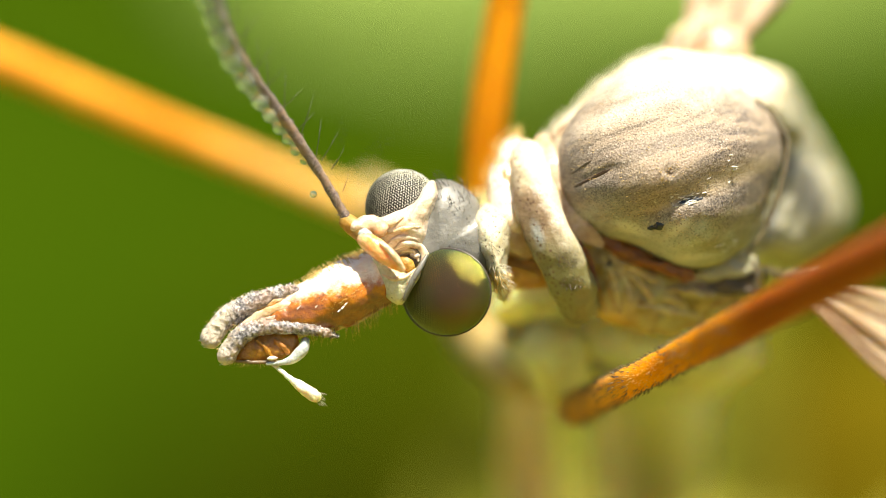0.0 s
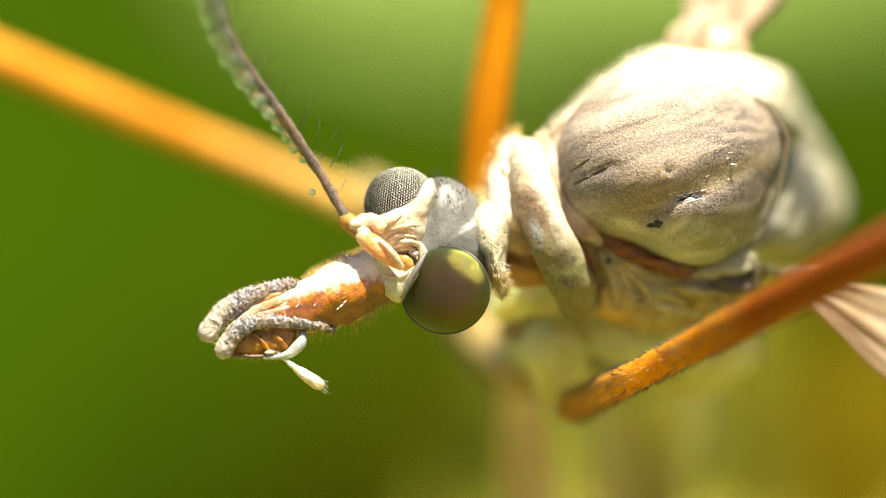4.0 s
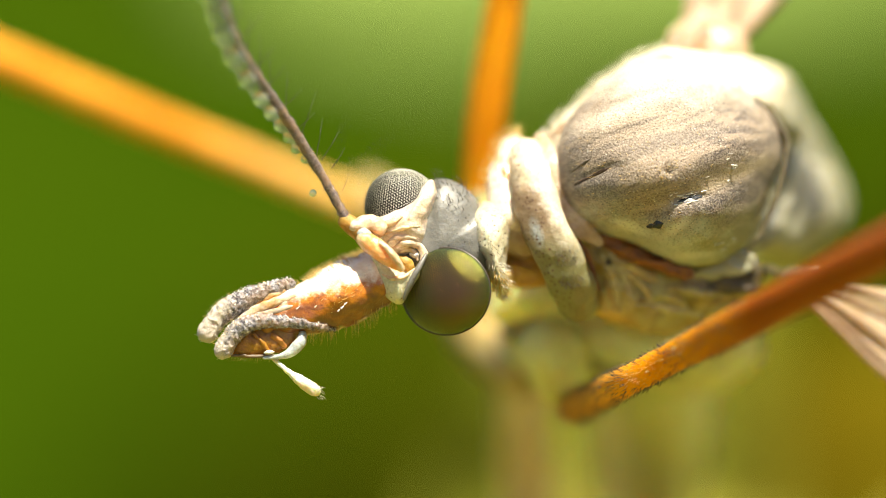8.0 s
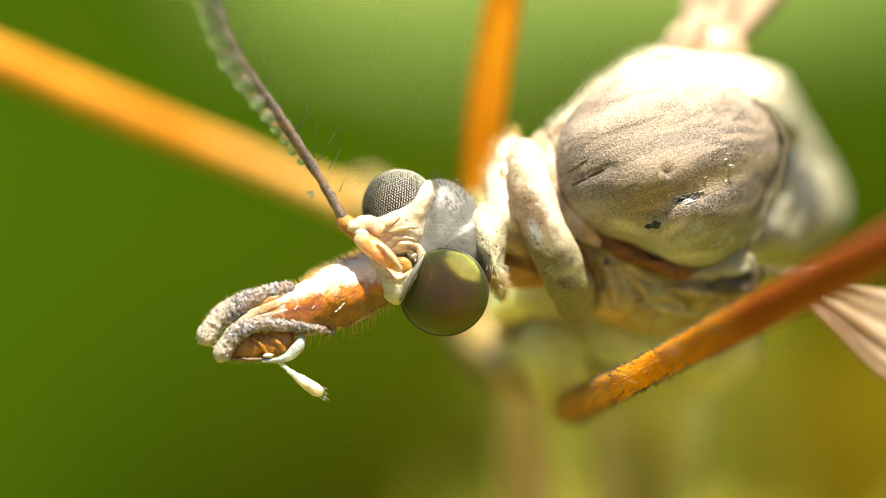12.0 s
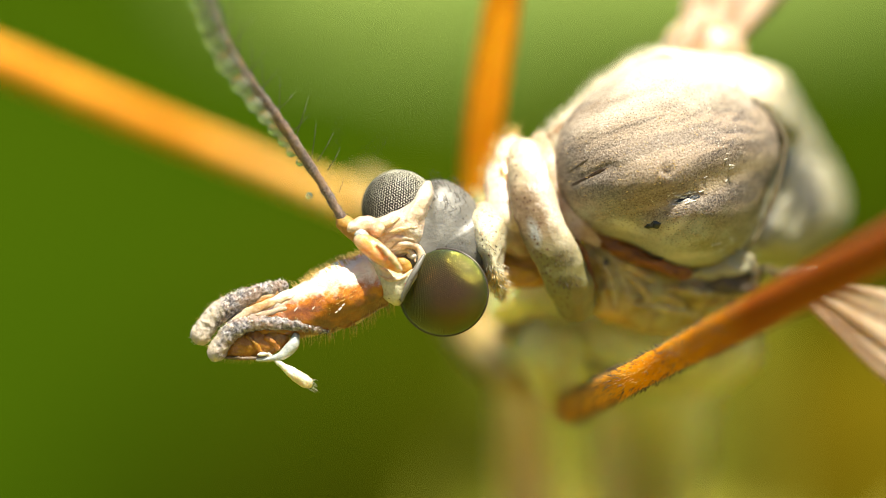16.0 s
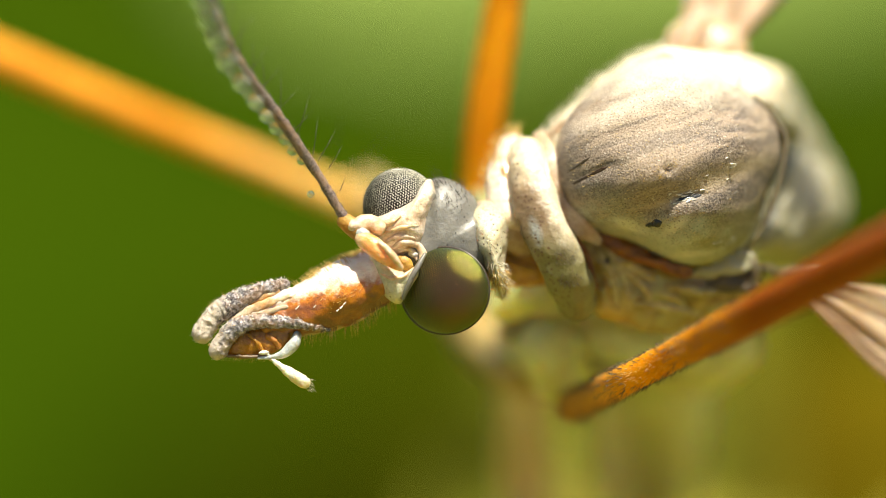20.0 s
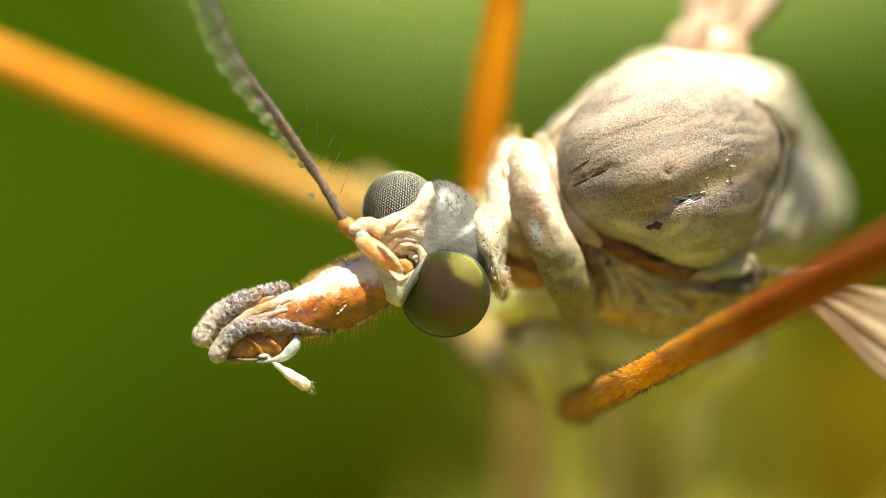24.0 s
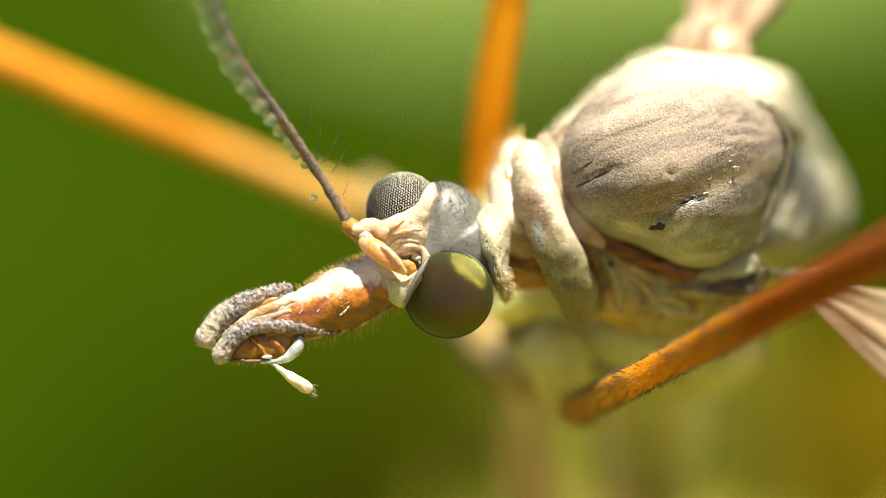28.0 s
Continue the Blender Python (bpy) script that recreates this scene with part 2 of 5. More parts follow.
def snout_skin():
    """Orange snout, its sunlit upper side painted pale and pinkish, its underside shade painted dark, with brown fibres
    where the two meet.
    """
    k = Nodes("orange_snout_lit_top")
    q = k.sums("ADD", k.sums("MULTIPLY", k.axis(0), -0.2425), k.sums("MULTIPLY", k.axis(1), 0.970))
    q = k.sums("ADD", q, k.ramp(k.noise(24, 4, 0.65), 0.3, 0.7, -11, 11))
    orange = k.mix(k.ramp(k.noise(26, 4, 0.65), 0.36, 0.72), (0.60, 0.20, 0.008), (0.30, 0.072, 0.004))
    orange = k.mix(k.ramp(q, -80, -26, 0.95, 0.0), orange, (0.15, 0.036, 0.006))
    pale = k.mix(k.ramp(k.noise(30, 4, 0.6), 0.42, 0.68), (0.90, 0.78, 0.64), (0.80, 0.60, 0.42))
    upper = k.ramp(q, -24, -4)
    # dark patches; the one at (562, 574) paints the shadow wedge underneath
    for x, y, rx, ry, turn in ((464, 593, 44, 9, -28), (409, 571, 44, 9, 18), (396, 588, 36, 8, 14), (520, 560, 60, 10, 22), (556, 560, 40, 22, 20), (610, 552, 30, 8, 25), (664, 522, 18, 30, 0), (562, 574, 40, 11, -22)):
        orange = k.mix(k.sums("MULTIPLY", k.blot(x, y, rx, ry, turn), 0.8), orange, (0.13, 0.040, 0.010))
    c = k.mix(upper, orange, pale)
    fibre = k.ramp(k.noise(9, 3, 0.6, place=k.moved(scale=(0.3, 1, 1), turn=(0, 0, -23))), 0.56, 0.66)
    c = k.mix(k.sums("MULTIPLY", fibre, k.ramp(upper, 0, 1, 0.65, 0.15)), c, (0.16, 0.06, 0.02))
    k.bump(k.noise(13, 4, 0.6), 3.2, 0.9)
    return k.finish(c, 0.30, 0.5, 0.25, 30, coat=0.7)


def fuzzy(name, colour, dark, tip=None):
    k = Nodes(name)
    c = k.mix(k.ramp(k.noise(6, 3, 0.7), 0.38, 0.62), colour, dark)
    c = k.mix(k.sums("MULTIPLY", k.ramp(k.noise(28, 3), 0.45, 0.6), 0.5), c, (0.36, 0.20, 0.10))
    if tip:
        c = k.mix(k.ramp(k.sums("ADD", k.axis(0), k.ramp(k.noise(15, 3), 0.3, 0.7, -14, 14)), -146, -122, 0.88, 0.0), c, tip)
    k.bump(k.noise(4.5, 4, 0.75), 3.2, 1.0)
    return k.finish(c, 0.26, 0.6, 0.1, 30, sheen=0.1, coat=0.3)


def clear_skin():
    """Watery, half clear beads that imitate out-of-focus discs of sun glints."""
    k = Nodes("watery_glint_disc")
    k.bsdf.inputs["Transmission Weight"].default_value = 0.9
    k.bsdf.inputs["IOR"].default_value = 1.07
    return k.finish(k.mix(k.noise(12, 3), (0.86, 0.88, 0.78), (0.66, 0.70, 0.56)), 0.2, 0.5)


def sheath_skin():
    """Thin grey-green film, added to imitate the blurred shine along the antenna."""
    k = Nodes("grey_green_blur_film")
    k.bsdf.inputs["Alpha"].default_value = 0.17
    return k.finish(k.mix(k.noise(14, 3), (0.52, 0.56, 0.42), (0.36, 0.40, 0.26)), 0.5, 0.3)


def hair(name, colour, rough=0.35):
    k = Nodes(name)
    return k.finish(k.mix(k.noise(30), colour, tuple(v * 0.6 for v in colour)), rough, 0.6)


def leaf_skin(name, light, dark):
    """Plant leaf, seen far out of focus: veins, blotches, waxy gloss; in millimetres."""
    k = Nodes(name, 0.001)
    c = k.mix(k.ramp(k.noise(14, 4), 0.3, 0.7), light, dark)
    vein = k.ramp(k.bands(9, 2.0), 0.9, 1.0)
    c = k.mix(k.sums("MULTIPLY", vein, 0.5), c, tuple(min(1, v * 1.5) for v in light))
    k.bump(k.noise(3, 3), 0.15, 0.5)
    return k.finish(c, 0.85, 0.03)


M = dict(
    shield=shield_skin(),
    cream=cuticle("cream_cuticle", (0.90, 0.79, 0.64), (0.68, 0.45, 0.26), rough=0.34, coat=0.3, crinkle=0.6),
    speckled=collar_skin(),
    dotted=cuticle("speckled_cream_cuticle", (0.72, 0.66, 0.47), (0.50, 0.42, 0.24), (0.085, 0.05, 0.025), coat=0.3, crinkle=0.3),
    hind=hind_skin("blotched_grey_cuticle", False),
    flank_cream=hind_skin("cream_to_shaded_grey_cuticle", True),
    # white of rims and knobs, also used for painted glints
    gleam=cuticle("white_rim_and_glints", (0.82, 0.78, 0.68), (0.70, 0.62, 0.48), rough=0.22, coat=0.6),
    pinkish=cuticle("pinkish_membrane", (0.62, 0.47, 0.34), (0.44, 0.29, 0.17), glow=0.3, rough=0.36, coat=0.2, patch=40),
    tawny=cuticle("tawny_membrane", (0.60, 0.33, 0.06), (0.36, 0.17, 0.022), glow=0.4, patch=40),
    grey=crown_skin(),
    pale=cuticle("pale_membrane", (0.88, 0.72, 0.54), (0.64, 0.34, 0.13), glow=0.25, rough=0.34, coat=0.35),
    greenish=cuticle("pale_green_cuticle", (0.70, 0.70, 0.34), (0.54, 0.53, 0.20), patch=110, glow=0.9, deep=220),
    bluish=cuticle("grey_green_cuticle", (0.30, 0.31, 0.20), (0.21, 0.21, 0.12), patch=90, glow=0.8, deep=160),
    rust=cuticle("rust_membrane", (0.33, 0.115, 0.014), (0.12, 0.034, 0.006), glow=0.25, patch=40),
    ochre=flank_skin(),
    snout=cuticle("orange_snout_skin", (0.52, 0.19, 0.02), (0.26, 0.07, 0.008), glow=0.15, patch=35, coat=0.5),
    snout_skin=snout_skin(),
    fuzz=fuzzy("grey_fuzz", (0.40, 0.355, 0.345), (0.036, 0.031, 0.034), (0.60, 0.50, 0.38)),
    silver=cuticle("silvery_lobe", (0.66, 0.68, 0.62), (0.30, 0.33, 0.32), rough=0.3, coat=0.5),
    brush=cuticle("pale_yellow_tip", (0.78, 0.74, 0.58), (0.58, 0.50, 0.30), glow=0.4, crinkle=0.2, coat=0.3),
    lip=cuticle("amber_lip", (0.50, 0.21, 0.018), (0.25, 0.09, 0.008), glow=0.5, patch=30, coat=0.3, deep=40),
    scape=cuticle("orange_cream_segment", (0.90, 0.63, 0.37), (0.80, 0.30, 0.04), glow=0.45, rough=0.28, coat=0.5, patch=45, crinkle=0.3),
    flagellum=fuzzy("dark_antenna", (0.22, 0.16, 0.13), (0.09, 0.06, 0.05)),
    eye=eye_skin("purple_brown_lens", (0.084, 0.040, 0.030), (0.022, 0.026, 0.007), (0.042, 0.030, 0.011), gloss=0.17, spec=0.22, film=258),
    # pale tone paints the sun glitter on the facets, the dim end their shade
    lens=eye_skin("pale_glitter_lens", (0.60, 0.55, 0.48), (0.50, 0.47, 0.33), (0.03, 0.03, 0.018), gloss=0.3, spec=0.5, ends=(-50, -8)),
    dark_eye=eye_skin("dark_eye_core", (0.010, 0.007, 0.006), (0.008, 0.009, 0.005), (0.02, 0.018, 0.012)),
    bead_glass=clear_skin(),
    pit=cuticle("black_pit", (0.02, 0.025, 0.03), (0.01, 0.012, 0.015), rough=0.32, glow=0.0, coat=0.25),
    femur=amber("amber_leg", (0.68, 0.265, 0.006), (0.55, 0.18, 0.004)),
    femur_far=amber("light_amber_leg", (0.82, 0.345, 0.030), (0.64, 0.225, 0.014), root=(0.86, 0.52, 0.16)),
    femur_dark=amber("brown_amber_leg", (0.95, 0.40, 0.008), (0.78, 0.26, 0.006), tip=(0.25, 0.056, 0.002)),
    fold=cuticle("cream_ochre_fold", (0.60, 0.45, 0.16), (0.34, 0.21, 0.045), glow=0.4, rough=0.32, patch=40, crinkle=0.3, coat=0.3),
    sheath=sheath_skin(),
    dusk=cuticle("dark_brown_crust", (0.085, 0.042, 0.016), (0.04, 0.018, 0.007), rough=0.5),
    furrow=cuticle("dusky_furrow", (0.20, 0.16, 0.08), (0.09, 0.07, 0.04), rough=0.6),
    joint=cuticle("dark_joint", (0.16, 0.10, 0.05), (0.07, 0.05, 0.03)),
    wing=cuticle("wing_membrane", (0.76, 0.56, 0.40), (0.54, 0.34, 0.19), rough=0.3, glow=0.4, coat=0.3),
    vein=cuticle("brown_vein", (0.44, 0.28, 0.18), (0.27, 0.155, 0.085), rough=0.35),
    gold=hair("golden_bristle", (0.68, 0.44, 0.12)),
    white=hair("pale_bristle", (0.70, 0.62, 0.45)),
    down=hair("brown_down", (0.22, 0.14, 0.09), 0.6),
    black=hair("dark_bristle", (0.045, 0.03, 0.02)),
    leaf_dark=leaf_skin("deep_green_leaf", (0.037, 0.074, 0.0006), (0.028, 0.058, 0.0005)),
    leaf_mid=leaf_skin("olive_leaf", (0.062, 0.068, 0.001), (0.048, 0.054, 0.0008)),
    leaf_bright=leaf_skin("bright_grass", (0.225, 0.30, 0.072), (0.175, 0.245, 0.05)),
    leaf_yellow=leaf_skin("yellowing_leaf", (0.22, 0.195, 0.030), (0.165, 0.145, 0.018)),
    leaf_pale=leaf_skin("pale_leaf", (0.21, 0.21, 0.025), (0.155, 0.16, 0.015)),
    leaf_ochre=leaf_skin("ochre_leaf", (0.084, 0.061, 0.0014), (0.068, 0.050, 0.0010)),
    stalk=leaf_skin("leaf_stalk", (0.045, 0.080, 0.001), (0.035, 0.065, 0.001)),
)


# ---- shapes ----
def P(x, y, d=0.0):
    """A point of the fly: x right, y down across the picture plane and d towards the lens, all in U."""
    k = 1.0 - d * U / REACH
    return Vector(((x - 784) * k, (441 - y) * k, d))


def spline(points, n, closed=False):
    """Catmull-Rom through points of any width, n steps a span."""
    pts = [np.array(p, float) for p in points]
    m = len(pts)
    get = (lambda i: pts[i % m]) if closed else (lambda i: pts[min(max(i, 0), m - 1)])
    out = []
    for i in range(m if closed else m - 1):
        a, b, c, d = get(i - 1), get(i), get(i + 1), get(i + 2)
        for j in range(n):
            t = j / n
            out.append(0.5 * (2 * b + (c - a) * t + (2 * a - 5 * b + 4 * c - d) * t * t + (3 * b - a - 3 * c + d) * t ** 3))
    if not closed:
        out.append(pts[-1])
    return [tuple(float(v) for v in p) for p in out]


def pillow(outline, depth, front, back, gx=0.0, gy=0.0, rings=10, n=6, rough=0.0, size=40.0, power=0.5, hub=None, relief=None, bend=None):
    """A closed cushion over an outline: bulges by front to the lens and by back away from it; gx, gy tilt it."""
    edge = spline(outline, n, True)
    cx, cy = hub or (sum(p[0] for p in edge) / len(edge), sum(p[1] for p in edge) / len(edge))
    verts, faces, m = [], [], len(edge)

    def lay(r, h):
        for p in edge:
            x, y = cx + r * (p[0] - cx), cy + r * (p[1] - cy)
            h0 = bend(x, y) if bend else 0.0
            v = P(x, y, h0 + depth + gx * (x - cx) + gy * (y - cy) + h + (relief(x, y) * min(1.0, 2.5 * (1 - r)) if relief and h >= 0 else 0.0))
            if rough:
                v += noise.noise_vector(v / size) * rough
            verts.append(v)

    for k in range(1, rings + 1):
        r = math.sin(k / rings * math.pi / 2)
        lay(r, front * max(0.0, 1 - r * r) ** power)
    for k in range(rings - 1, 0, -1):
        r = math.sin(k / rings * math.pi / 2)
        lay(r, -back * max(0.0, 1 - r * r) ** power)
    rows = 2 * rings - 1
    for k in range(rows - 1):
        for i in range(m):
            j = (i + 1) % m
            faces.append((k * m + i, (k + 1) * m + i, (k + 1) * m + j, k * m + j))
    a = len(verts)
    h0 = bend(cx, cy) if bend else 0.0
    verts += [P(cx, cy, h0 + depth + front), P(cx, cy, h0 + depth - back)]
    faces += [(a, i, (i + 1) % m) for i in range(m)]
    o = (rows - 1) * m
    faces += [(a + 1, o + (i + 1) % m, o + i) for i in range(m)]
    return verts, faces


def tube(path, sides=18, steps=8, flat=1.0, rough=0.0, size=25.0, ends=True):
    """A tapering limb along (x, y, d, radius); rounded ends; flat squeezes it towards the lens."""
    pts = spline(path, steps)
    cen = [P(*p[:3]) for p in pts]
    rad = [max(p[3], 0.2) for p in pts]
    if ends:
        first, last = (cen[0] - cen[1]).normalized(), (cen[-1] - cen[-2]).normalized()
        cap = [(0.35, 0.94), (0.7, 0.71), (0.92, 0.38), (1.0, 0.03)]
        c0, r0, c1, r1 = cen[0], rad[0], cen[-1], rad[-1]
        cen = [c0 + first * r0 * h for h, _ in reversed(cap)] + cen + [c1 + last * r1 * h for h, _ in cap]
        rad = [r0 * w for _, w in reversed(cap)] + rad + [r1 * w for _, w in cap]
    verts, faces = [], []
    up = Vector((0, 0, 1))
    for i, c in enumerate(cen):
        way = (cen[min(i + 1, len(cen) - 1)] - cen[max(i - 1, 0)]).normalized()
        side = way.cross(up)
        side = side.normalized() if side.length > 1e-4 else Vector((1, 0, 0))
        top = side.cross(way).normalized()
        for k in range(sides):
            a = 2 * math.pi * k / sides
            v = c + rad[i] * (math.cos(a) * side + flat * math.sin(a) * top)
            if rough:
                v = v + noise.noise_vector(v / size) * rough
            verts.append(v)
    for i in range(len(cen) - 1):
        for k in range(sides):
            j = (k + 1) % sides
            faces.append((i * sides + k, i * sides + j, (i + 1) * sides + j, (i + 1) * sides + k))
    faces.append(tuple(range(sides - 1, -1, -1)))
    faces.append(tuple((len(cen) - 1) * sides + k for k in range(sides)))
    return verts, faces


def ball(x, y, d, rx, ry=None, rd=None, sides=20, rows=12, rough=0.0, size=20.0, turn=0.0):
    ry, rd = ry or rx, rd or rx
    c, verts, faces = P(x, y, d), [], []
    q = Matrix.Rotation(radians(turn), 3, "Z")
    for i in range(rows + 1):
        t = math.pi * min(max(i / rows, 0.002), 0.998)
        for k in range(sides):
            a = 2 * math.pi * k / sides
            v = c + q @ Vector((rx * math.sin(t) * math.cos(a), ry * math.sin(t) * math.sin(a), rd * math.cos(t)))
            if rough:
                v += noise.noise_vector(v / size) * rough
            verts.append(v)
    for i in range(rows):
        for k in range(sides):
            j = (k + 1) % sides
            faces.append((i * sides + k, (i + 1) * sides + k, (i + 1) * sides + j, i * sides + j))
    faces.append(tuple(range(sides)))
    faces.append(tuple(rows * sides + k for k in range(sides - 1, -1, -1)))
    return verts, faces


def joined(*shapes):
    verts, faces = [], []
    for v, f in shapes:
        o = len(verts)
        verts += v
        faces += [tuple(i + o for i in face) for face in f]
    return verts, faces


def whiskers(roots):
    """Bristles: (root, direction with length, radius, bend) each a thin three-sided tapering spine."""
    verts, faces = [], []
    for root, way, r, bend in roots:
        side = way.orthogonal().normalized()
        other = way.cross(side).normalized()
        o = len(verts)
        for s, w in ((0.0, 1.0), (0.5, 0.65)):
            c = root + way * s + bend * s * s
            for k in range(3):
                a = 2 * math.pi * k / 3
                verts.append(c + (side * math.cos(a) + other * math.sin(a)) * r * w)
        verts.append(root + way + bend)
        for k in range(3):
            j = (k + 1) % 3
            faces += [(o + k, o + j, o + 3 + j, o + 3 + k), (o + 3 + k, o + 3 + j, o + 6)]
    return verts, faces


def skin_points(shape, count, seed, keep=None):
    """Random places on a shape with their outward normals."""
    rnd = random.Random(seed)
    verts, faces = shape
    spots = []
    tries = 0
    while len(spots) < count and tries < count * 60:
        tries += 1
        f = faces[rnd.randrange(len(faces))]
        if len(f) > 4:
            continue
        a, b, c = (verts[f[0]], verts[f[1]], verts[f[2]])
        n = (b - a).cross(c - a)
        if n.length < 1e-6:
            continue
        u, v = rnd.random(), rnd.random()
        if u + v > 1:
            u, v = 1 - u, 1 - v
        p = a + (b - a) * u + (c - a) * v
        if keep is None or keep(p.x + 784, 441 - p.y, p.z):
            spots.append((p, n.normalized()))
    return spots


def fur(shape, count, length, radius, seed, lean=(0, 0, 0), keep=None, spread=0.35, sunny=-2.0, edge=2.0):
    """Hairs on a shape; sunny: least upward part of the skin's normal where they grow; edge: its most part towards the lens."""
    rnd = random.Random(seed * 7 + 1)
    hairs = []
    for p, n in skin_points(shape, count, seed, keep):
        if n.y < sunny or abs(n.z) > edge:
            continue
        way = (n + Vector(lean) + Vector((rnd.uniform(-1, 1), rnd.uniform(-1, 1), rnd.uniform(-1, 1))) * spread).normalized()
        long = length * rnd.uniform(0.6, 1.25)
        hairs.append((p - n * 0.5, way * long, radius, Vector(lean) * long * 0.25))
    return whiskers(hairs)


def on(shape, x, y):
    """Depth of a shape's front under a point of the picture plane."""
    tree = BVHTree.FromPolygons(shape[0], shape[1])
    eye_at = Vector((0, 0, REACH / U))
    hit = tree.ray_cast(eye_at, P(x, y, 0) - eye_at)[0]
    return hit.z if hit else 0.0


# ---- the fly's skeleton of objects ----
ORIGIN = {}


def part(name, shape, material, parent, label="", pivot=None, smooth=True):
    """One mesh under a thing or a part. pivot: its own origin, in the fly's space."""
    verts, faces = shape
    o = Vector(pivot) if pivot is not None else ORIGIN[parent]
    mesh = bpy.data.meshes.new(name)
    mesh.from_pydata([((v - o) * U)[:] for v in verts], [], faces)
    mesh.materials.append(material)
    if smooth:
        mesh.polygons.foreach_set("use_smooth", [True] * len(mesh.polygons))
    mesh.update()
    ob = new(name, mesh)
    ob.parent = parent
    ob.location = (o - ORIGIN[parent]) * U
    ORIGIN[ob] = o
    return tagged(ob, label, kind="stuff" if name == "bristles" else "")


def outward(shape):
    """Turn all faces of a closed shape outwards."""
    bm = bmesh.new()
    vs = [bm.verts.new(v) for v in shape[0]]
    for f in shape[1]:
        bm.faces.new([vs[i] for i in f])
    bmesh.ops.recalc_face_normals(bm, faces=bm.faces)
    bm.verts.index_update()
    out = ([v.co.copy() for v in bm.verts], [tuple(v.index for v in f.verts) for f in bm.faces])
    bm.free()
    return out


REST = VIEW.copy()
REST.translation = SPOT
fly = tagged(new("crane_fly"), "pale brown crane fly with amber legs resting on a yellowing leaf", "crane fly")
fly.matrix_world = REST
ORIGIN[fly] = Vector((0, 0, 0))

# thorax
core = outward(pillow([(958, 250), (1010, 192), (1080, 128), (1150, 92), (1215, 92), (1320, 104), (1384, 128), (1424, 200),
                       (1462, 270), (1492, 335), (1488, 395), (1440, 440), (1330, 450), (1200, 482), (1070, 430), (985, 390), (958, 320)],
                      -215, 130, 420, gx=-0.15, rings=16, n=8, rough=7, size=38, bend=lambda x, y: -2.8 * max(0.0, x - 1300)))
thorax = part("thorax", core, M["flank_cream"], fly, "cream thorax, sun glare painted pale on its upper flank")


def furrow(x, y, x0, y0, x1, y1, w, h):
    """Depth of a soft groove between two points."""
    dx, dy = x1 - x0, y1 - y0
    t = min(1.0, max(0.0, ((x - x0) * dx + (y - y0) * dy) / (dx * dx + dy * dy)))
    r = math.hypot(x - x0 - dx * t, y - y0 - dy * t)
    return -h * math.exp(-(r / w) ** 2)


def back_relief(x, y):
    """Lengthwise grooves and swellings of the back shield."""
    g = furrow(x, y, 1000, 330, 1080, 295, 9, 7) + furrow(x, y, 1150, 372, 1375, 285, 22, 10)
    g += furrow(x, y, 1010, 262, 1372, 190, 20, 5) + furrow(x, y, 1120, 445, 1230, 395, 16, 5) + furrow(x, y, 1190, 355, 1235, 345, 8, 7)
    return g - furrow(x, y, 1080, 330, 1340, 240, 40, 8) - furrow(x, y, 1180, 410, 1330, 350, 30, 8)


shield_shape = outward(pillow([(982, 300), (988, 345), (1018, 386), (1060, 413), (1110, 430), (1150, 450), (1205, 472), (1260, 468),
                               (1308, 440), (1335, 400), (1360, 335), (1379, 275), (1370, 225), (1335, 180), (1285, 140), (1230, 112),
                               (1150, 108), (1075, 142), (1012, 200), (985, 252)],
                              -140, 172, 60, gx=-0.15, rings=30, n=10, rough=2.0, size=45, power=0.64, relief=back_relief))
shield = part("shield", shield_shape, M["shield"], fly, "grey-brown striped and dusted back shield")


def mark(x, y, rx, ry, rd, turn, mat, label, sink=1.0):
    """A small spot let into the back shield."""
    way = Vector((math.cos(radians(turn)), -math.sin(radians(turn))))
    path = []
    for t in (-0.95, -0.7, -0.35, 0.0, 0.35, 0.7, 0.95):
        px, py = x + way.x * rx * t, y + way.y * rx * t
        path.append((px, py, on(shield_shape, px, py) - rd * 0.4 * sink, ry * math.sqrt(1 - t * t) * (1 + 0.25 * math.sin(5 * t + x))))
    part("mark", outward(tube(path, sides=16, steps=5, flat=rd / ry * 0.7, rough=ry * 0.15, size=8)), M[mat], shield, label)


mark(1156, 398, 15, 8, 6, 12, "pit", "glossy black pit", 0.55)
mark(1042, 315, 38, 4.5, 2.2, 26, "dusk", "dark slanting scar")
mark(1024, 294, 26, 3, 3, 33, "joint", "dark slanting scar")
mark(1218, 354, 24, 5, 4, 12, "pit", "dark glossy scar")
# white slivers laid on the shield imitate flashes of sun
glint = random.Random(17)
sparks = []
for i in range(44):
    t = glint.random()
    x, y = 1150 + 150 * t + glint.uniform(-14, 14), 368 - 72 * t + glint.gauss(0, 13)
    if i >= 9:
        x, y = (1206 + glint.gauss(0, 15), 350 + glint.gauss(0, 6)) if i < 37 else (1280 + glint.gauss(0, 12), 434 + glint.gauss(0, 5))
    sparks.append((P(x, y, on(shield_shape, x, y) + 0.1), Vector((glint.uniform(4, 13), glint.uniform(-1, 5), 0.6)), glint.uniform(1.0, 2.6), Vector((0, 0, -1))))
part("bristles", whiskers(sparks), M["gleam"], shield, "white slivers standing in for sun glints")
part("bristles", fur(shield_shape, 260, 7, 0.45, 3, lean=(-0.9, 0.1, 0), keep=lambda x, y, d: d > -60), M["gold"], shield)
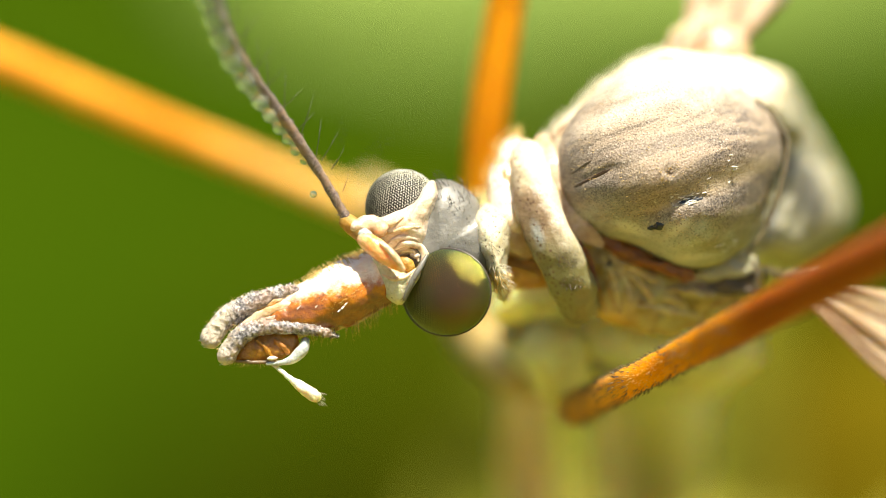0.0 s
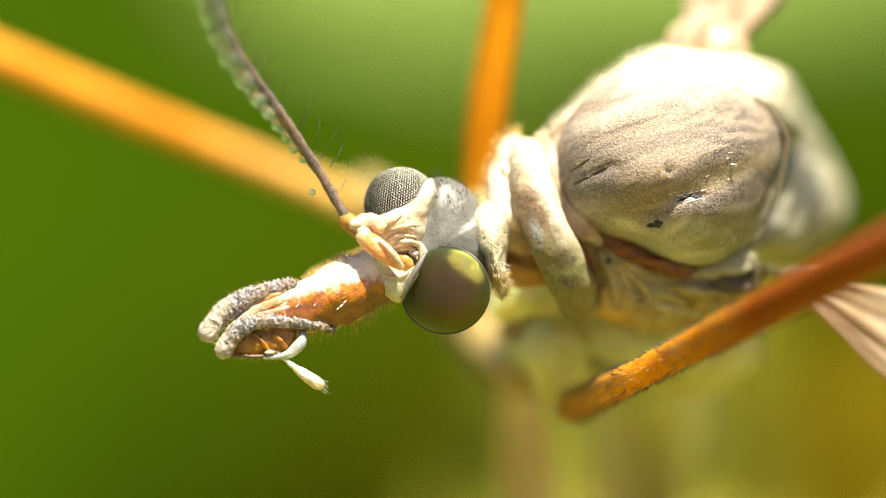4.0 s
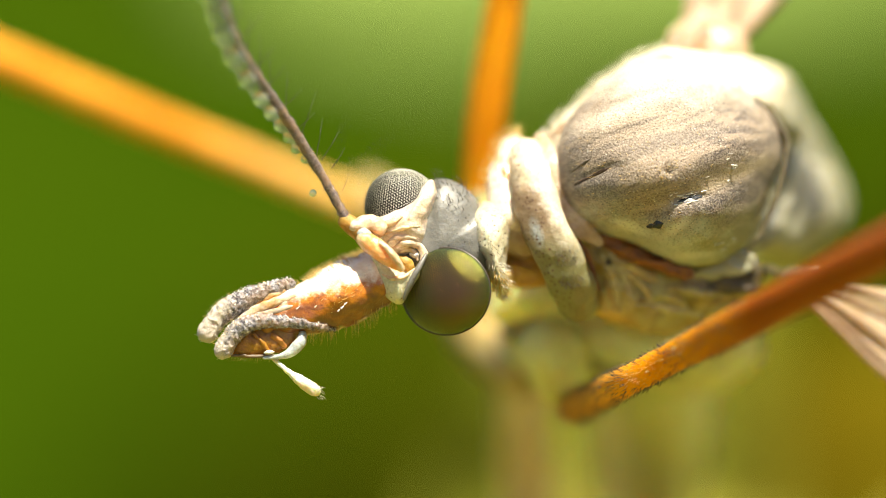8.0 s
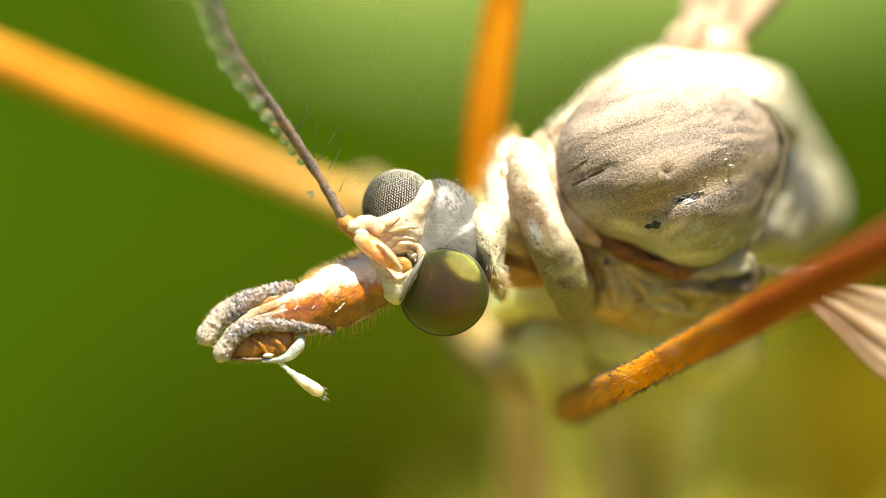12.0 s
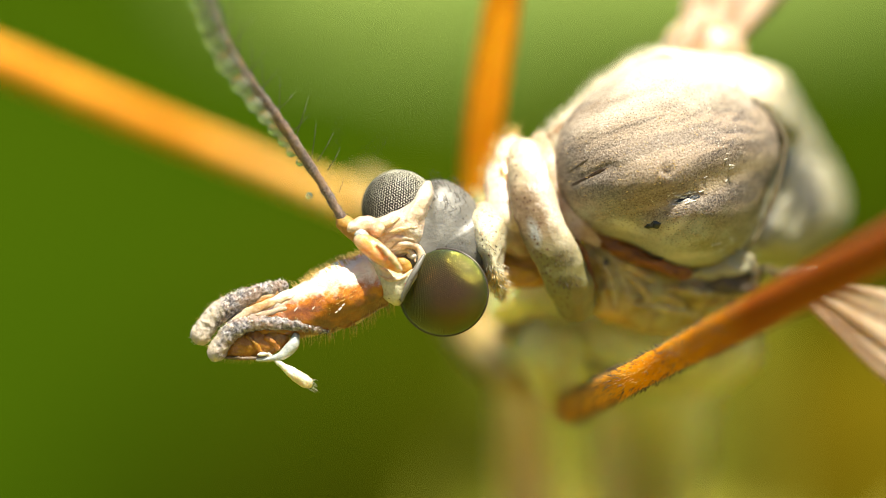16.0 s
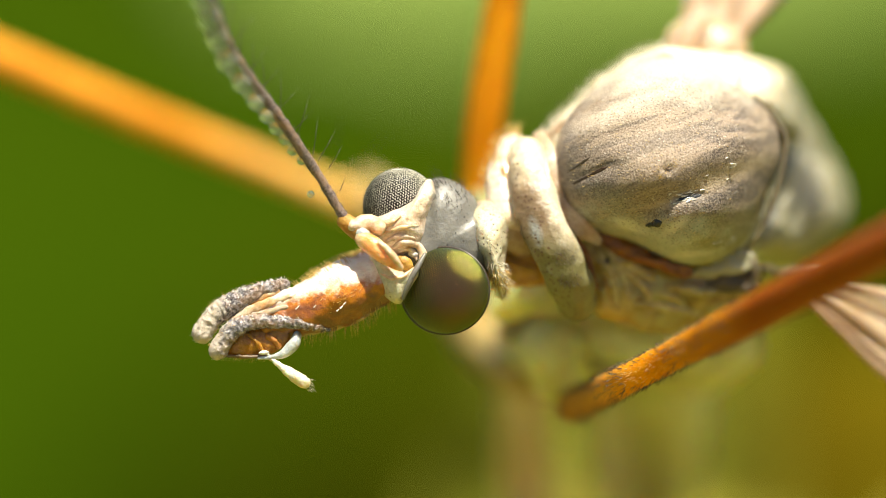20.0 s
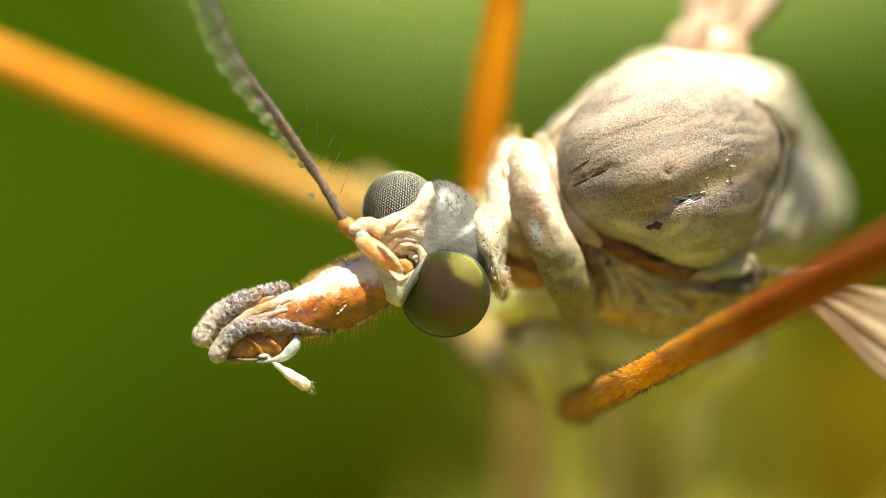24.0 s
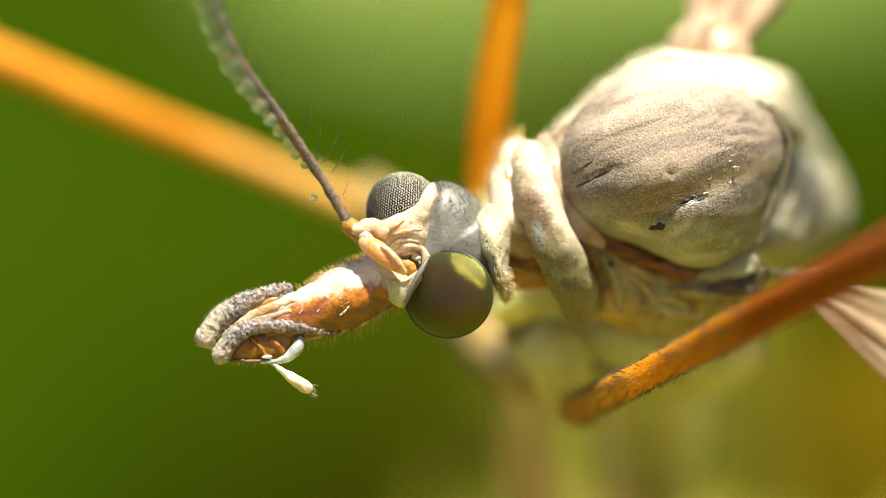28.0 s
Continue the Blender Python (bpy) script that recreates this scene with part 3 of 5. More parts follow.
part("scutellum", outward(pillow([(1384, 268), (1440, 284), (1484, 330), (1492, 392), (1450, 432), (1392, 446), (1342, 430), (1362, 345)],
                                 -490, 90, 150, gx=-2.3, rough=12, size=34)), M["hind"], fly, "blotched grey hind plate of the thorax")
part("hind_plate", outward(pillow([(1275, 150), (1330, 118), (1385, 132), (1412, 190), (1418, 240), (1386, 258), (1366, 220), (1320, 182)],
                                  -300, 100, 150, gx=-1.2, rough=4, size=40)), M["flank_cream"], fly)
part("seam", outward(tube([(1282, 152, -175, 2), (1338, 180, -172, 4), (1380, 230, -168, 5), (1388, 275, -166, 5), (1371, 345, -160, 5),
                           (1346, 405, -168, 4), (1318, 445, -168, 3)], sides=12, rough=2.5, size=16)), M["furrow"], fly, "dark seam behind the shield")

part("bristles", fur(core, 1500, 16, 0.55, 71, lean=(-0.3, 0.4, 0.1), keep=lambda x, y, d: x < 1180 and y < 300 and d > -420, sunny=0.15), M["white"], fly, "fine pale down")

# collar
collar_shape = outward(tube([(928, 270, -115, 28), (933, 310, -88, 37), (942, 350, -70, 40), (958, 400, -60, 41), (984, 450, -62, 41), (1007, 500, -78, 41), (1020, 540, -108, 36)],
                            sides=40, steps=14, flat=0.6, rough=4, size=30))
collar = part("collar", collar_shape, M["speckled"], fly, "cream collar speckled with brown dots, olive at its lower end")
for x0, y0, n, seed in ((997, 456, 60, 8), (1008, 497, 70, 9)):
    part("bristles", fur(collar_shape, n, 11, 0.6, seed, lean=(0.2, -0.5, 0.1),
                         keep=lambda x, y, d, x0=x0, y0=y0: d > -90 and math.hypot((x - x0) / 1.3, y - y0) < 15), M["black"], collar, "dark tuft")
# white tube along the collar rim carries its line of glint
part("collar_rim", outward(tube([(964, 288, -84, 2), (969, 325, -66, 4), (977, 362, -56, 5), (990, 395, -52, 6), (1003, 421, -56, 3)], sides=14, rough=1)),
     M["gleam"], fly, "collar rim with its highlight put into the white")
part("collar_fold", outward(tube([(952, 242, -145, 12), (966, 280, -108, 20), (983, 330, -94, 21), (1003, 378, -90, 21), (1029, 406, -94, 19), (1056, 430, -104, 8)],
                                 sides=24, steps=12, flat=0.3, rough=3, size=22)), M["pinkish"], fly, "flat pale fold between collar and shield")
part("collar_fold", outward(tube([(888, 300, -105, 4), (897, 345, -98, 5), (915, 388, -92, 5), (938, 435, -90, 5), (960, 472, -96, 5), (984, 512, -110, 3)],
                                 sides=14, rough=1.5, size=14)), M["scape"], fly, "orange edge of the collar")
part("collar_fold", outward(tube([(1020, 428, -92, 5), (1036, 455, -96, 6), (1046, 490, -104, 5), (1054, 512, -110, 3)], sides=14, rough=1.5, size=14)), M["rust"], fly)
front_shape = outward(tube([(905, 258, -180, 22), (893, 300, -150, 30), (890, 340, -125, 34), (898, 385, -105, 34)], sides=24, steps=12, rough=4, size=26))
front_collar = part("front_collar", front_shape, M["cream"], fly)
part("bristles", fur(front_shape, 260, 20, 0.7, 6, lean=(-0.2, 0.5, 0), keep=lambda x, y, d: y < 330), M["gold"], front_collar)
part("neck", outward(tube([(860, 395, -110, 40), (885, 402, -115, 38), (920, 425, -140, 34)], sides=24, rough=5, size=24)), M["pinkish"], fly, "pinkish neck membrane")
part("neck_fold", outward(pillow([(888, 450), (930, 440), (965, 470), (975, 500), (930, 512), (888, 500)], -150, 22, 80, rough=5, size=24)), M["tawny"], fly, "orange-brown hollow under the neck")
part("neck_fold", outward(tube([(893, 470, -128, 3), (915, 474, -126, 4), (945, 484, -130, 3)], sides=10, rough=1)), M["tawny"], fly)

# flank
flank_shape = outward(pillow([(1035, 425), (1100, 428), (1180, 465), (1300, 470), (1345, 480), (1330, 530), (1240, 575), (1150, 590), (1060, 560), (1030, 500)],
                             -196, 44, 250, gx=-0.3, rough=11, size=34, rings=22, n=14))
part("flank", flank_shape, M["ochre"], fly, "folded ochre membrane below the shield")
part("flank_plate", outward(pillow([(1046, 408), (1110, 428), (1160, 456), (1222, 478), (1212, 496), (1150, 478), (1090, 454), (1054, 430)], -128, 16, 60, rough=5, size=20, rings=12, n=8)),
     M["rust"], fly, "dark rust band under the shield")
part("flank_plate", outward(pillow([(1215, 486), (1255, 470), (1298, 446), (1328, 450), (1330, 476), (1285, 490), (1230, 496)], -172, 12, 60, rough=6, size=22, rings=12, n=8)),
     M["hind"], fly, "grey-green plate under the shield")
part("flank_plate", outward(pillow([(1195, 494), (1260, 490), (1326, 482), (1338, 512), (1290, 520), (1215, 512)], -185, 10, 60, rough=6, size=22, rings=12, n=8)),
     M["joint"], fly, "dark brown hollow")
for points, r, mat in (([(1056, 434), (1090, 462), (1140, 488), (1160, 500)], 9, "fold"), ([(1050, 436), (1068, 468), (1084, 510), (1092, 552)], 7, "fold"),
                       ([(1070, 470), (1094, 486), (1110, 515), (1108, 550)], 6, "fold"), ([(1080, 470), (1118, 492), (1142, 520), (1150, 548)], 7, "fold"), ([(1150, 520), (1190, 530), (1215, 555)], 9, "fold"), ([(1068, 486), (1074, 520), (1090, 556)], 3, "tawny"),
                       ([(1046, 450), (1056, 490), (1064, 520)], 4, "ochre"), ([(1120, 505), (1180, 512), (1250, 522), (1330, 524)], 7, "fold"),
                       ([(1225, 545), (1270, 534), (1335, 520)], 4, "tawny"), ([(1240, 558), (1285, 545), (1325, 532)], 4, "ochre"), ([(1120, 540), (1180, 548), (1235, 560)], 9, "fold")):
    path = [(x, y, on(flank_shape, x, y), r) for x, y in points]
    part("flank_fold", outward(tube([(*path[0][:3], r * 0.4)] + path[1:-1] + [(*path[-1][:3], r * 0.4)], sides=16, steps=10, flat=0.7, rough=3, size=14)), M[mat], fly)
part("flank_hole", outward(ball(1071, 472, on(flank_shape, 1071, 472), 6, 14, 5, turn=-8, rough=2, size=8)), M["joint"], fly, "dark hollow")
part("flank_fold", outward(tube([(1320, 452, -172, 3), (1332, 468, -168, 4), (1335, 488, -168, 4), (1330, 506, -172, 3)], sides=14, rough=1.5)), M["furrow"], fly, "dusky curved fold")
part("flank_fold", outward(tube([(1345, 478, -230, 7), (1390, 490, -300, 10), (1440, 490, -360, 8)], sides=18, steps=12, flat=0.6, rough=6, size=20)), M["furrow"], fly)
part("breast", outward(pillow([(885, 520), (960, 500), (1060, 530), (1180, 560), (1320, 540), (1340, 640), (1240, 700), (1080, 690), (950, 680), (890, 610)],
                              -640, 120, 220, rough=12, size=45)), M["greenish"], fly, "pale green underside of the thorax")
for path, mat in (
        ([(900, 590, -400, 20), (960, 585, -390, 24), (1030, 590, -395, 18)], "bluish"),
        ([(890, 545, -380, 30), (950, 530, -340, 36), (1010, 540, -320, 30)], "greenish"),
        ([(1040, 590, -380, 40), (1120, 610, -390, 48), (1210, 620, -410, 40)], "greenish"),
        ([(1060, 640, -430, 26), (1130, 640, -420, 30), (1190, 650, -430, 24)], "bluish")):
    part("breast_plate", outward(tube(path, sides=16, rough=4)), M[mat], fly)
part("abdomen", outward(tube([(1385, 362, -520, 98), (1380, 380, -900, 96), (1370, 390, -1500, 95), (1360, 395, -2100, 85), (1355, 400, -2600, 45)],
                             sides=28, rough=5, size=80)), M["hind"], fly, "long grey-brown abdomen")


# legs: coxa, trochanter, femur, then tibia and foot down to the leaf
def leg(femur, coxa, shin, mats, seed, hairy=0, hip="greenish"):
    shape = outward(tube(femur, sides=22, steps=10, flat=0.9, rough=1.5, size=40))
    ob = part("leg", shape, M[mats], fly, "amber thigh of a leg", pivot=P(*femur[0][:3]))
    part("coxa", outward(tube(coxa, sides=18, rough=4)), M[hip], ob, "pale hip joint")
    part("knee", outward(ball(*femur[0][:3], femur[0][3] * 1.04, rough=2)), M["femur_dark"], ob, "dark joint")
    if shin:
        part("shin", outward(tube(shin, sides=12)), M["femur_dark"], ob, "thin brown lower leg")
    if hairy:
        part("bristles", fur(shape, hairy, 11, 0.9, seed, lean=(-0.5, -0.2, 0.0), keep=lambda x, y, d: x < 1300, edge=0.6), M["black"], ob)
        part("bristles", fur(shape, hairy // 5, 6, 0.5, seed + 31, lean=(-0.9, -0.2, 0.0), keep=lambda x, y, d: x < 1260), M["black"], ob)
        part("bristles", fur(shape, hairy // 3, 9, 0.4, seed + 60, lean=(-0.6, -0.2, 0.1), keep=lambda x, y, d: 1075 < x < 1210), M["gold"], ob)
    return ob


leg([(1014, 722, -330, 28), (1050, 703, -220, 28), (1105, 676, -30, 27), (1185, 635, 60, 27.5), (1290, 581, 220, 33), (1420, 515, 400, 37), (1570, 440, 600, 41), (1900, 278, 1050, 44)],
    [(1012, 722, -420, 22), (985, 680, -400, 44), (975, 620, -340, 60)],
    [(1900, 278, 1050, 28), (2020, 600, 700, 22), (2060, 1000, 300, 16), (2040, 1330, -100, 9)], "femur_dark", 11, 1500)
leg([(640, 368, -1120, 25), (560, 335, -1100, 23), (400, 271, -1050, 26), (200, 190, -1000, 30), (0, 106, -950, 33), (-500, -104, -850, 42)],
    [(650, 345, -1130, 38), (740, 430, -1050, 42), (840, 590, -900, 50), (920, 650, -700, 60)],
    [(-500, -104, -850, 26), (-420, 500, -700, 22), (0, 1150, -900, 16), (700, 1430, -950, 10)], "femur_far", 12, hip="fold")
leg([(843, 350, -540, 32), (855, 220, -520, 36), (880, 60, -500, 35), (900, -60, -480, 35), (960, -420, -400, 38)],
    [(843, 350, -540, 34), (870, 440, -560, 45), (940, 560, -580, 55)],
    [(960, -420, -400, 26), (1500, -360, -800, 22), (1950, 100, -1100, 18), (1980, 700, -1200, 14), (1900, 1120, -1200, 9)], "femur", 13)
leg([(940, 900, -1600, 48), (935, 960, -1600, 48), (930, 1100, -1280, 44), (900, 1400, -1280, 38)],
    [(945, 900, -1600, 50), (930, 790, -1350, 50), (925, 690, -1000, 52), (935, 610, -680, 56)],
    [(900, 1400, -1280, 24), (960, 1380, -1260, 18), (1060, 1250, -1200, 10)], "pale", 14, hip="pale")
part("coxa", outward(tube([(1130, 640, -700, 80), (1150, 740, -1150, 110), (1140, 880, -1500, 90)], sides=22, rough=12, size=60)), M["greenish"], fly, "pale green hip joint")


# wings: a stiff folded plate with raised veins
def wing(root, tip, half, depth0, depth1, veins, seed, twist=0.4):
    rnd = random.Random(seed)
    (x0, y0), (x1, y1) = root, tip
    along = Vector((x1 - x0, y1 - y0)).normalized()
    across = Vector((-along.y, along.x))

    def spot(s, v, lift):
        w = half * (0.35 + 0.65 * min(1.0, s * 2.2))
        x = x0 + (x1 - x0) * s + across.x * v * w
        y = y0 + (y1 - y0) * s + across.y * v * w
        fold = 5 * math.sin(v * 9.0 + s * 2.0) + 4 * noise.noise((s * 4, v * 3, seed))
        return (x, y, depth0 + (depth1 - depth0) * s + twist * w * v + fold + lift)

    verts, faces, ns, nv = [], [], 24, 16
    for lift in (4.0, -4.0):
        for i in range(ns + 1):
            for j in range(nv + 1):
                verts.append(P(*spot(i / ns, 2 * j / nv - 1, lift)))
    o = (ns + 1) * (nv + 1)
    for i in range(ns):
        for j in range(nv):
            a, b = i * (nv + 1) + j, (i + 1) * (nv + 1) + j
            faces += [(a, b, b + 1, a + 1), (o + a, o + a + 1, o + b + 1, o + b)]
    rim = [i * (nv + 1) for i in range(ns + 1)] + [ns * (nv + 1) + j for j in range(1, nv + 1)]
    rim += [i * (nv + 1) + nv for i in range(ns - 1, -1, -1)] + [j for j in range(nv - 1, 0, -1)]
    for i, a in enumerate(rim):
        b = rim[(i + 1) % len(rim)]
        faces.append((a, b, o + b, o + a))
    ob = part("wing", outward((verts, faces)), M["wing"], fly, "folded beige wing base with brown veins")
    for v in veins:
        line = [(*spot(s, v * (0.9 + 0.1 * s), 6.0), 6.5 - 2.5 * s) for s in (0.0, 0.2, 0.4, 0.6, 0.8, 1.0)]
        part("vein", outward(tube(line, sides=10, steps=4)), M["vein"], ob, "brown wing vein")
    return ob


wing((1425, 500), (1800, 725), 78, -170, -420, (-0.8, -0.25, 0.3, 0.72, 0.98), 5)
wing((1225, 120), (1392, -230), 90, -420, -580, (-0.9, -0.3, 0.3, 0.9), 8, -0.5)
part("wing_root", outward(pillow([(1170, 90), (1205, 40), (1290, 50), (1320, 100), (1250, 135), (1180, 120)], -420, 60, 80, rough=10, size=22)), M["wing"], fly)
part("wing_knob", outward(ball(1266, 74, -330, 22, 20, 18, rough=4, size=14)), M["gleam"], fly, "glossy whitish knob at the wing base")
part("wing_knob", outward(tube([(1208, 92, -340, 10), (1225, 55, -350, 16), (1243, 30, -370, 12)], sides=16, rough=4, size=16)), M["pinkish"], fly, "pinkish-brown hinge of the wing")

# ---- head ----
NECK = P(895, 420, -70)
head_shape = outward(pillow([(652, 398), (700, 372), (745, 345), (768, 318), (800, 322), (832, 345), (850, 375), (878, 385), (890, 420),
                             (880, 465), (862, 505), (846, 545), (815, 570), (775, 572), (725, 550), (704, 538), (680, 530), (664, 490), (645, 440)],
                            -75, 62, 120, rings=14, n=8, rough=3, size=28, hub=(775, 440)))
head = part("head", head_shape, M["grey"], fly, "grey dusted head with cream cheeks", pivot=NECK)


def eye(x, y, d, rx, ry, rd, gap, fill, label, bulge=1.0, lean=(0.0, 0.0), merged=False):
    """A compound eye: a dark ball under many small raised lenses; lean: how it tips towards the lens to its side and top.
    merged: neighbouring lenses run together into short wavy rows."""
    c = P(x, y, d)

    def tipped(vs):
        return [v + Vector((0, 0, lean[0] * (v.x - c.x) + lean[1] * (v.y - c.y))) for v in vs]

    rind_shape = outward(ball(x, y, d, rx, ry, rd, 40, 24))
    rind = part("eye", (tipped(rind_shape[0]), rind_shape[1]), M["dark_eye"], head, label, pivot=c)
    pick = random.Random(5)
    verts, faces = [], []
    step = gap * fill
    reach, rows = 1.62, int(1.62 / (gap * 0.866)) + 1
    for i in range(-rows, rows + 1):
      for j in range(-rows - 4, rows + 5):
        u, v = (j + 0.5 * (i % 2)) * gap, i * gap * 0.866
        u, v = u * 0.906 - v * 0.423, u * 0.423 + v * 0.906
        r = math.hypot(u, v)
        if r > reach:
            continue
        bow = math.sqrt(max(0.0, 1 - r * r / 4))
        n = Vector((u * bow, v * bow, 1 - r * r / 2))
        a = n.orthogonal().normalized()
        b = n.cross(a)
        long = 1.0
        if merged:
            a = Vector((1, 0, 0)).cross(n).normalized()
            b = n.cross(a)
            t = radians(25 + 60 * pick.choice((0, 0, 1, 2)))
            a, b = a * math.cos(t) + b * math.sin(t), b * math.cos(t) - a * math.sin(t)
            long = pick.choice((1.2, 2.2, 2.6))
        o = len(verts)
        for r, h in ((step, -0.004), (step * 0.66, 0.62 * step * bulge)):
            for k in range(6):
                t = 2 * math.pi * k / 6
                q = n * (1.0 + h) + (a * math.cos(t) * long + b * math.sin(t)) * r
                verts.append(c + Vector((q.x * rx, q.y * ry, q.z * rd)))
        q = n * (1.0 + 1.05 * step * bulge)
        verts.append(c + Vector((q.x * rx, q.y * ry, q.z * rd)))
        for k in range(6):
            j = (k + 1) % 6
            faces += [(o + k, o + j, o + 6 + j, o + 6 + k), (o + 6 + k, o + 6 + j, o + 12)]
    return rind, (tipped(verts), faces)


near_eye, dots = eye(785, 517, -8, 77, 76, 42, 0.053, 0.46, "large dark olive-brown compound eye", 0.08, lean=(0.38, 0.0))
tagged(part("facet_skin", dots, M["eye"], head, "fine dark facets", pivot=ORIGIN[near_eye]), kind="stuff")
ring = [(785 + 77.5 * math.cos(a), 517 - 76.5 * math.sin(a), -10 + 29 * math.cos(a), 2.4) for a in np.linspace(0, 2 * math.pi, 25)]
part("eye_rim", outward(tube(ring, sides=10, steps=4, ends=False)), M["black"], head, "thin dark rim round the eye")
part("eye_rim", outward(tube([(750, 452, 4, 3), (736, 476, 17, 5), (722, 502, 18, 5), (711, 530, 8, 3)], sides=12, rough=1)), M["grey"], head, "grey rim of the cheek")
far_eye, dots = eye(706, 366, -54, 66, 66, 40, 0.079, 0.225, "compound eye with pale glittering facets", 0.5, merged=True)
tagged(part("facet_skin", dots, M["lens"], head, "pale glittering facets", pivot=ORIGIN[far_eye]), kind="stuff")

part("bristles", fur(head_shape, 46, 20, 0.7, 24, lean=(-0.6, 0.5, 0.1), keep=lambda x, y, d: 762 < x < 850 and y < 375 and d > -85), M["black"], head)
brow_shape = outward(pillow([(645, 398), (690, 372), (730, 352), (758, 318), (768, 345), (756, 390), (748, 430), (716, 455), (690, 450), (658, 430)],
                            -42, 52, 60, rough=3.5, size=20, rings=14, n=8))
part("brow", brow_shape, M["cream"], head, "cream brow between the eyes")
back_shape = outward(pillow([(838, 372), (862, 365), (892, 385), (895, 430), (890, 475), (896, 510), (884, 528), (868, 500), (852, 470), (838, 440), (830, 400)],
                            -70, 66, 70, rough=4, size=20))
part("occiput", back_shape, M["dotted"], head, "cream hairy back of the head")
part("bristles", fur(back_shape, 60, 14, 0.9, 21, lean=(0.5, -0.6, 0.2), keep=lambda x, y, d: y > 465 and d > -80), M["white"], head)
part("bristles", fur(back_shape, 45, 8, 0.55, 22, lean=(0.3, -0.5, 0.2), keep=lambda x, y, d: d > -60), M["black"], head)
part("bristles", fur(back_shape, 170, 13, 0.9, 25, lean=(0.4, -0.8, 0.2), keep=lambda x, y, d: y > 480 and d > -90), M["gold"], head)
part("bristles", fur(head_shape, 16, 7, 0.6, 23, lean=(-0.2, 0.3, 0.1), keep=lambda x, y, d: 750 < x < 850 and y < 420 and d > -90), M["black"], head)
cheek_shape = outward(pillow([(652, 455), (690, 470), (722, 488), (738, 470), (742, 490), (718, 520), (706, 540), (684, 532), (664, 500)],
                             -12, 34, 60, rough=2, size=20))
part("cheek", cheek_shape, M["dotted"], head, "pale cheek with a few dark dots")
face = joined(head_shape, brow_shape, cheek_shape)


def ridge(shape, points, r, mat, owner, label="", pivot=None):
    """A soft fold lying half sunk in a surface."""
    path = [(x, y, on(shape, x, y) - 0.15 * r, r) for x, y in points]
    return part("fold", outward(tube([(*path[0][:3], r * 0.4)] + path[1:-1] + [(*path[-1][:3], r * 0.4)], sides=12, rough=r * 0.35, size=10)), M[mat], owner, label, pivot)


for points, r, mat in (([(688, 444), (712, 431), (736, 435), (747, 452), (740, 474)], 7.0, "cream"), ([(696, 453), (716, 443), (731, 449), (735, 462)], 5.0, "scape"),
                       ([(684, 428), (706, 419), (732, 423)], 6.0, "cream"), ([(658, 408), (682, 398), (706, 386)], 6.5, "pale"),
                       ([(690, 410), (712, 404), (738, 402)], 5.0, "scape"), ([(664, 424), (676, 414), (690, 412)], 3.5, "scape"),
                       ([(672, 486), (690, 494), (712, 490), (730, 476)], 4.0, "pale")):
    ridge(face, points, r, mat, head)
part("socket", outward(ball(713, 467, -9, 17, 12, 7, turn=-35, rough=3, size=8)), M["tawny"], head, "orange hollow of the feeler socket")

for points, r in (([(1290, 150), (1330, 176), (1362, 204)], 3.0),):
    ridge(joined(core, shield_shape), points, r, "ochre", fly)

# snout
snout_shape = outward(tube([(676, 488, -40, 48), (645, 502, -38, 53), (600, 523, -34, 57), (552, 545, -28, 50), (505, 562, -20, 38), (470, 575, -14, 26)],
                           sides=40, steps=12, rough=5, size=22))
snout = part("snout", snout_shape, M["snout_skin"], head, "orange snout with its sunlit top painted pale")
part("bristles", fur(snout_shape, 300, 11, 0.7, 31, lean=(-0.9, 0.5, 0), keep=lambda x, y, d: d > -70 and y < 474 + (600 - x) * 0.4), M["gold"], head)
part("bristles", fur(snout_shape, 150, 22, 0.55, 32, lean=(-0.15, -0.9, 0), keep=lambda x, y, d: -70 < d < -5 and y > 556 + (600 - x) * 0.3), M["gold"], head)

# slivers on the snout take the place of its glossy highlights
wet = random.Random(77)
streaks = []
for i in range(26):
    t = wet.random()
    x, y = (578 + 30 * t + wet.gauss(0, 4), 552 - 28 * t + wet.gauss(0, 4)) if i < 10 else (500 + 140 * t, 545 - 38 * t + wet.gauss(0, 7))
    streaks.append((P(x, y, on(snout_shape, x, y) + 0.3), Vector((wet.uniform(4, 9), wet.uniform(3, 7), 0.8)), 0.6, Vector((0, 0, -1.5))))
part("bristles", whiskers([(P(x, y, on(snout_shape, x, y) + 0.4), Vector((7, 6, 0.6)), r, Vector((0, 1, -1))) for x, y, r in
                           ((593, 552, 1.8), (599, 547, 2.4), (605, 540, 1.8), (552, 545, 1.3), (520, 548, 1.4))]), M["gleam"], head, "white slivers standing in for wet glints")
part("bristles", whiskers(streaks), M["gold"], head, "thin slivers standing in for glint streaks")

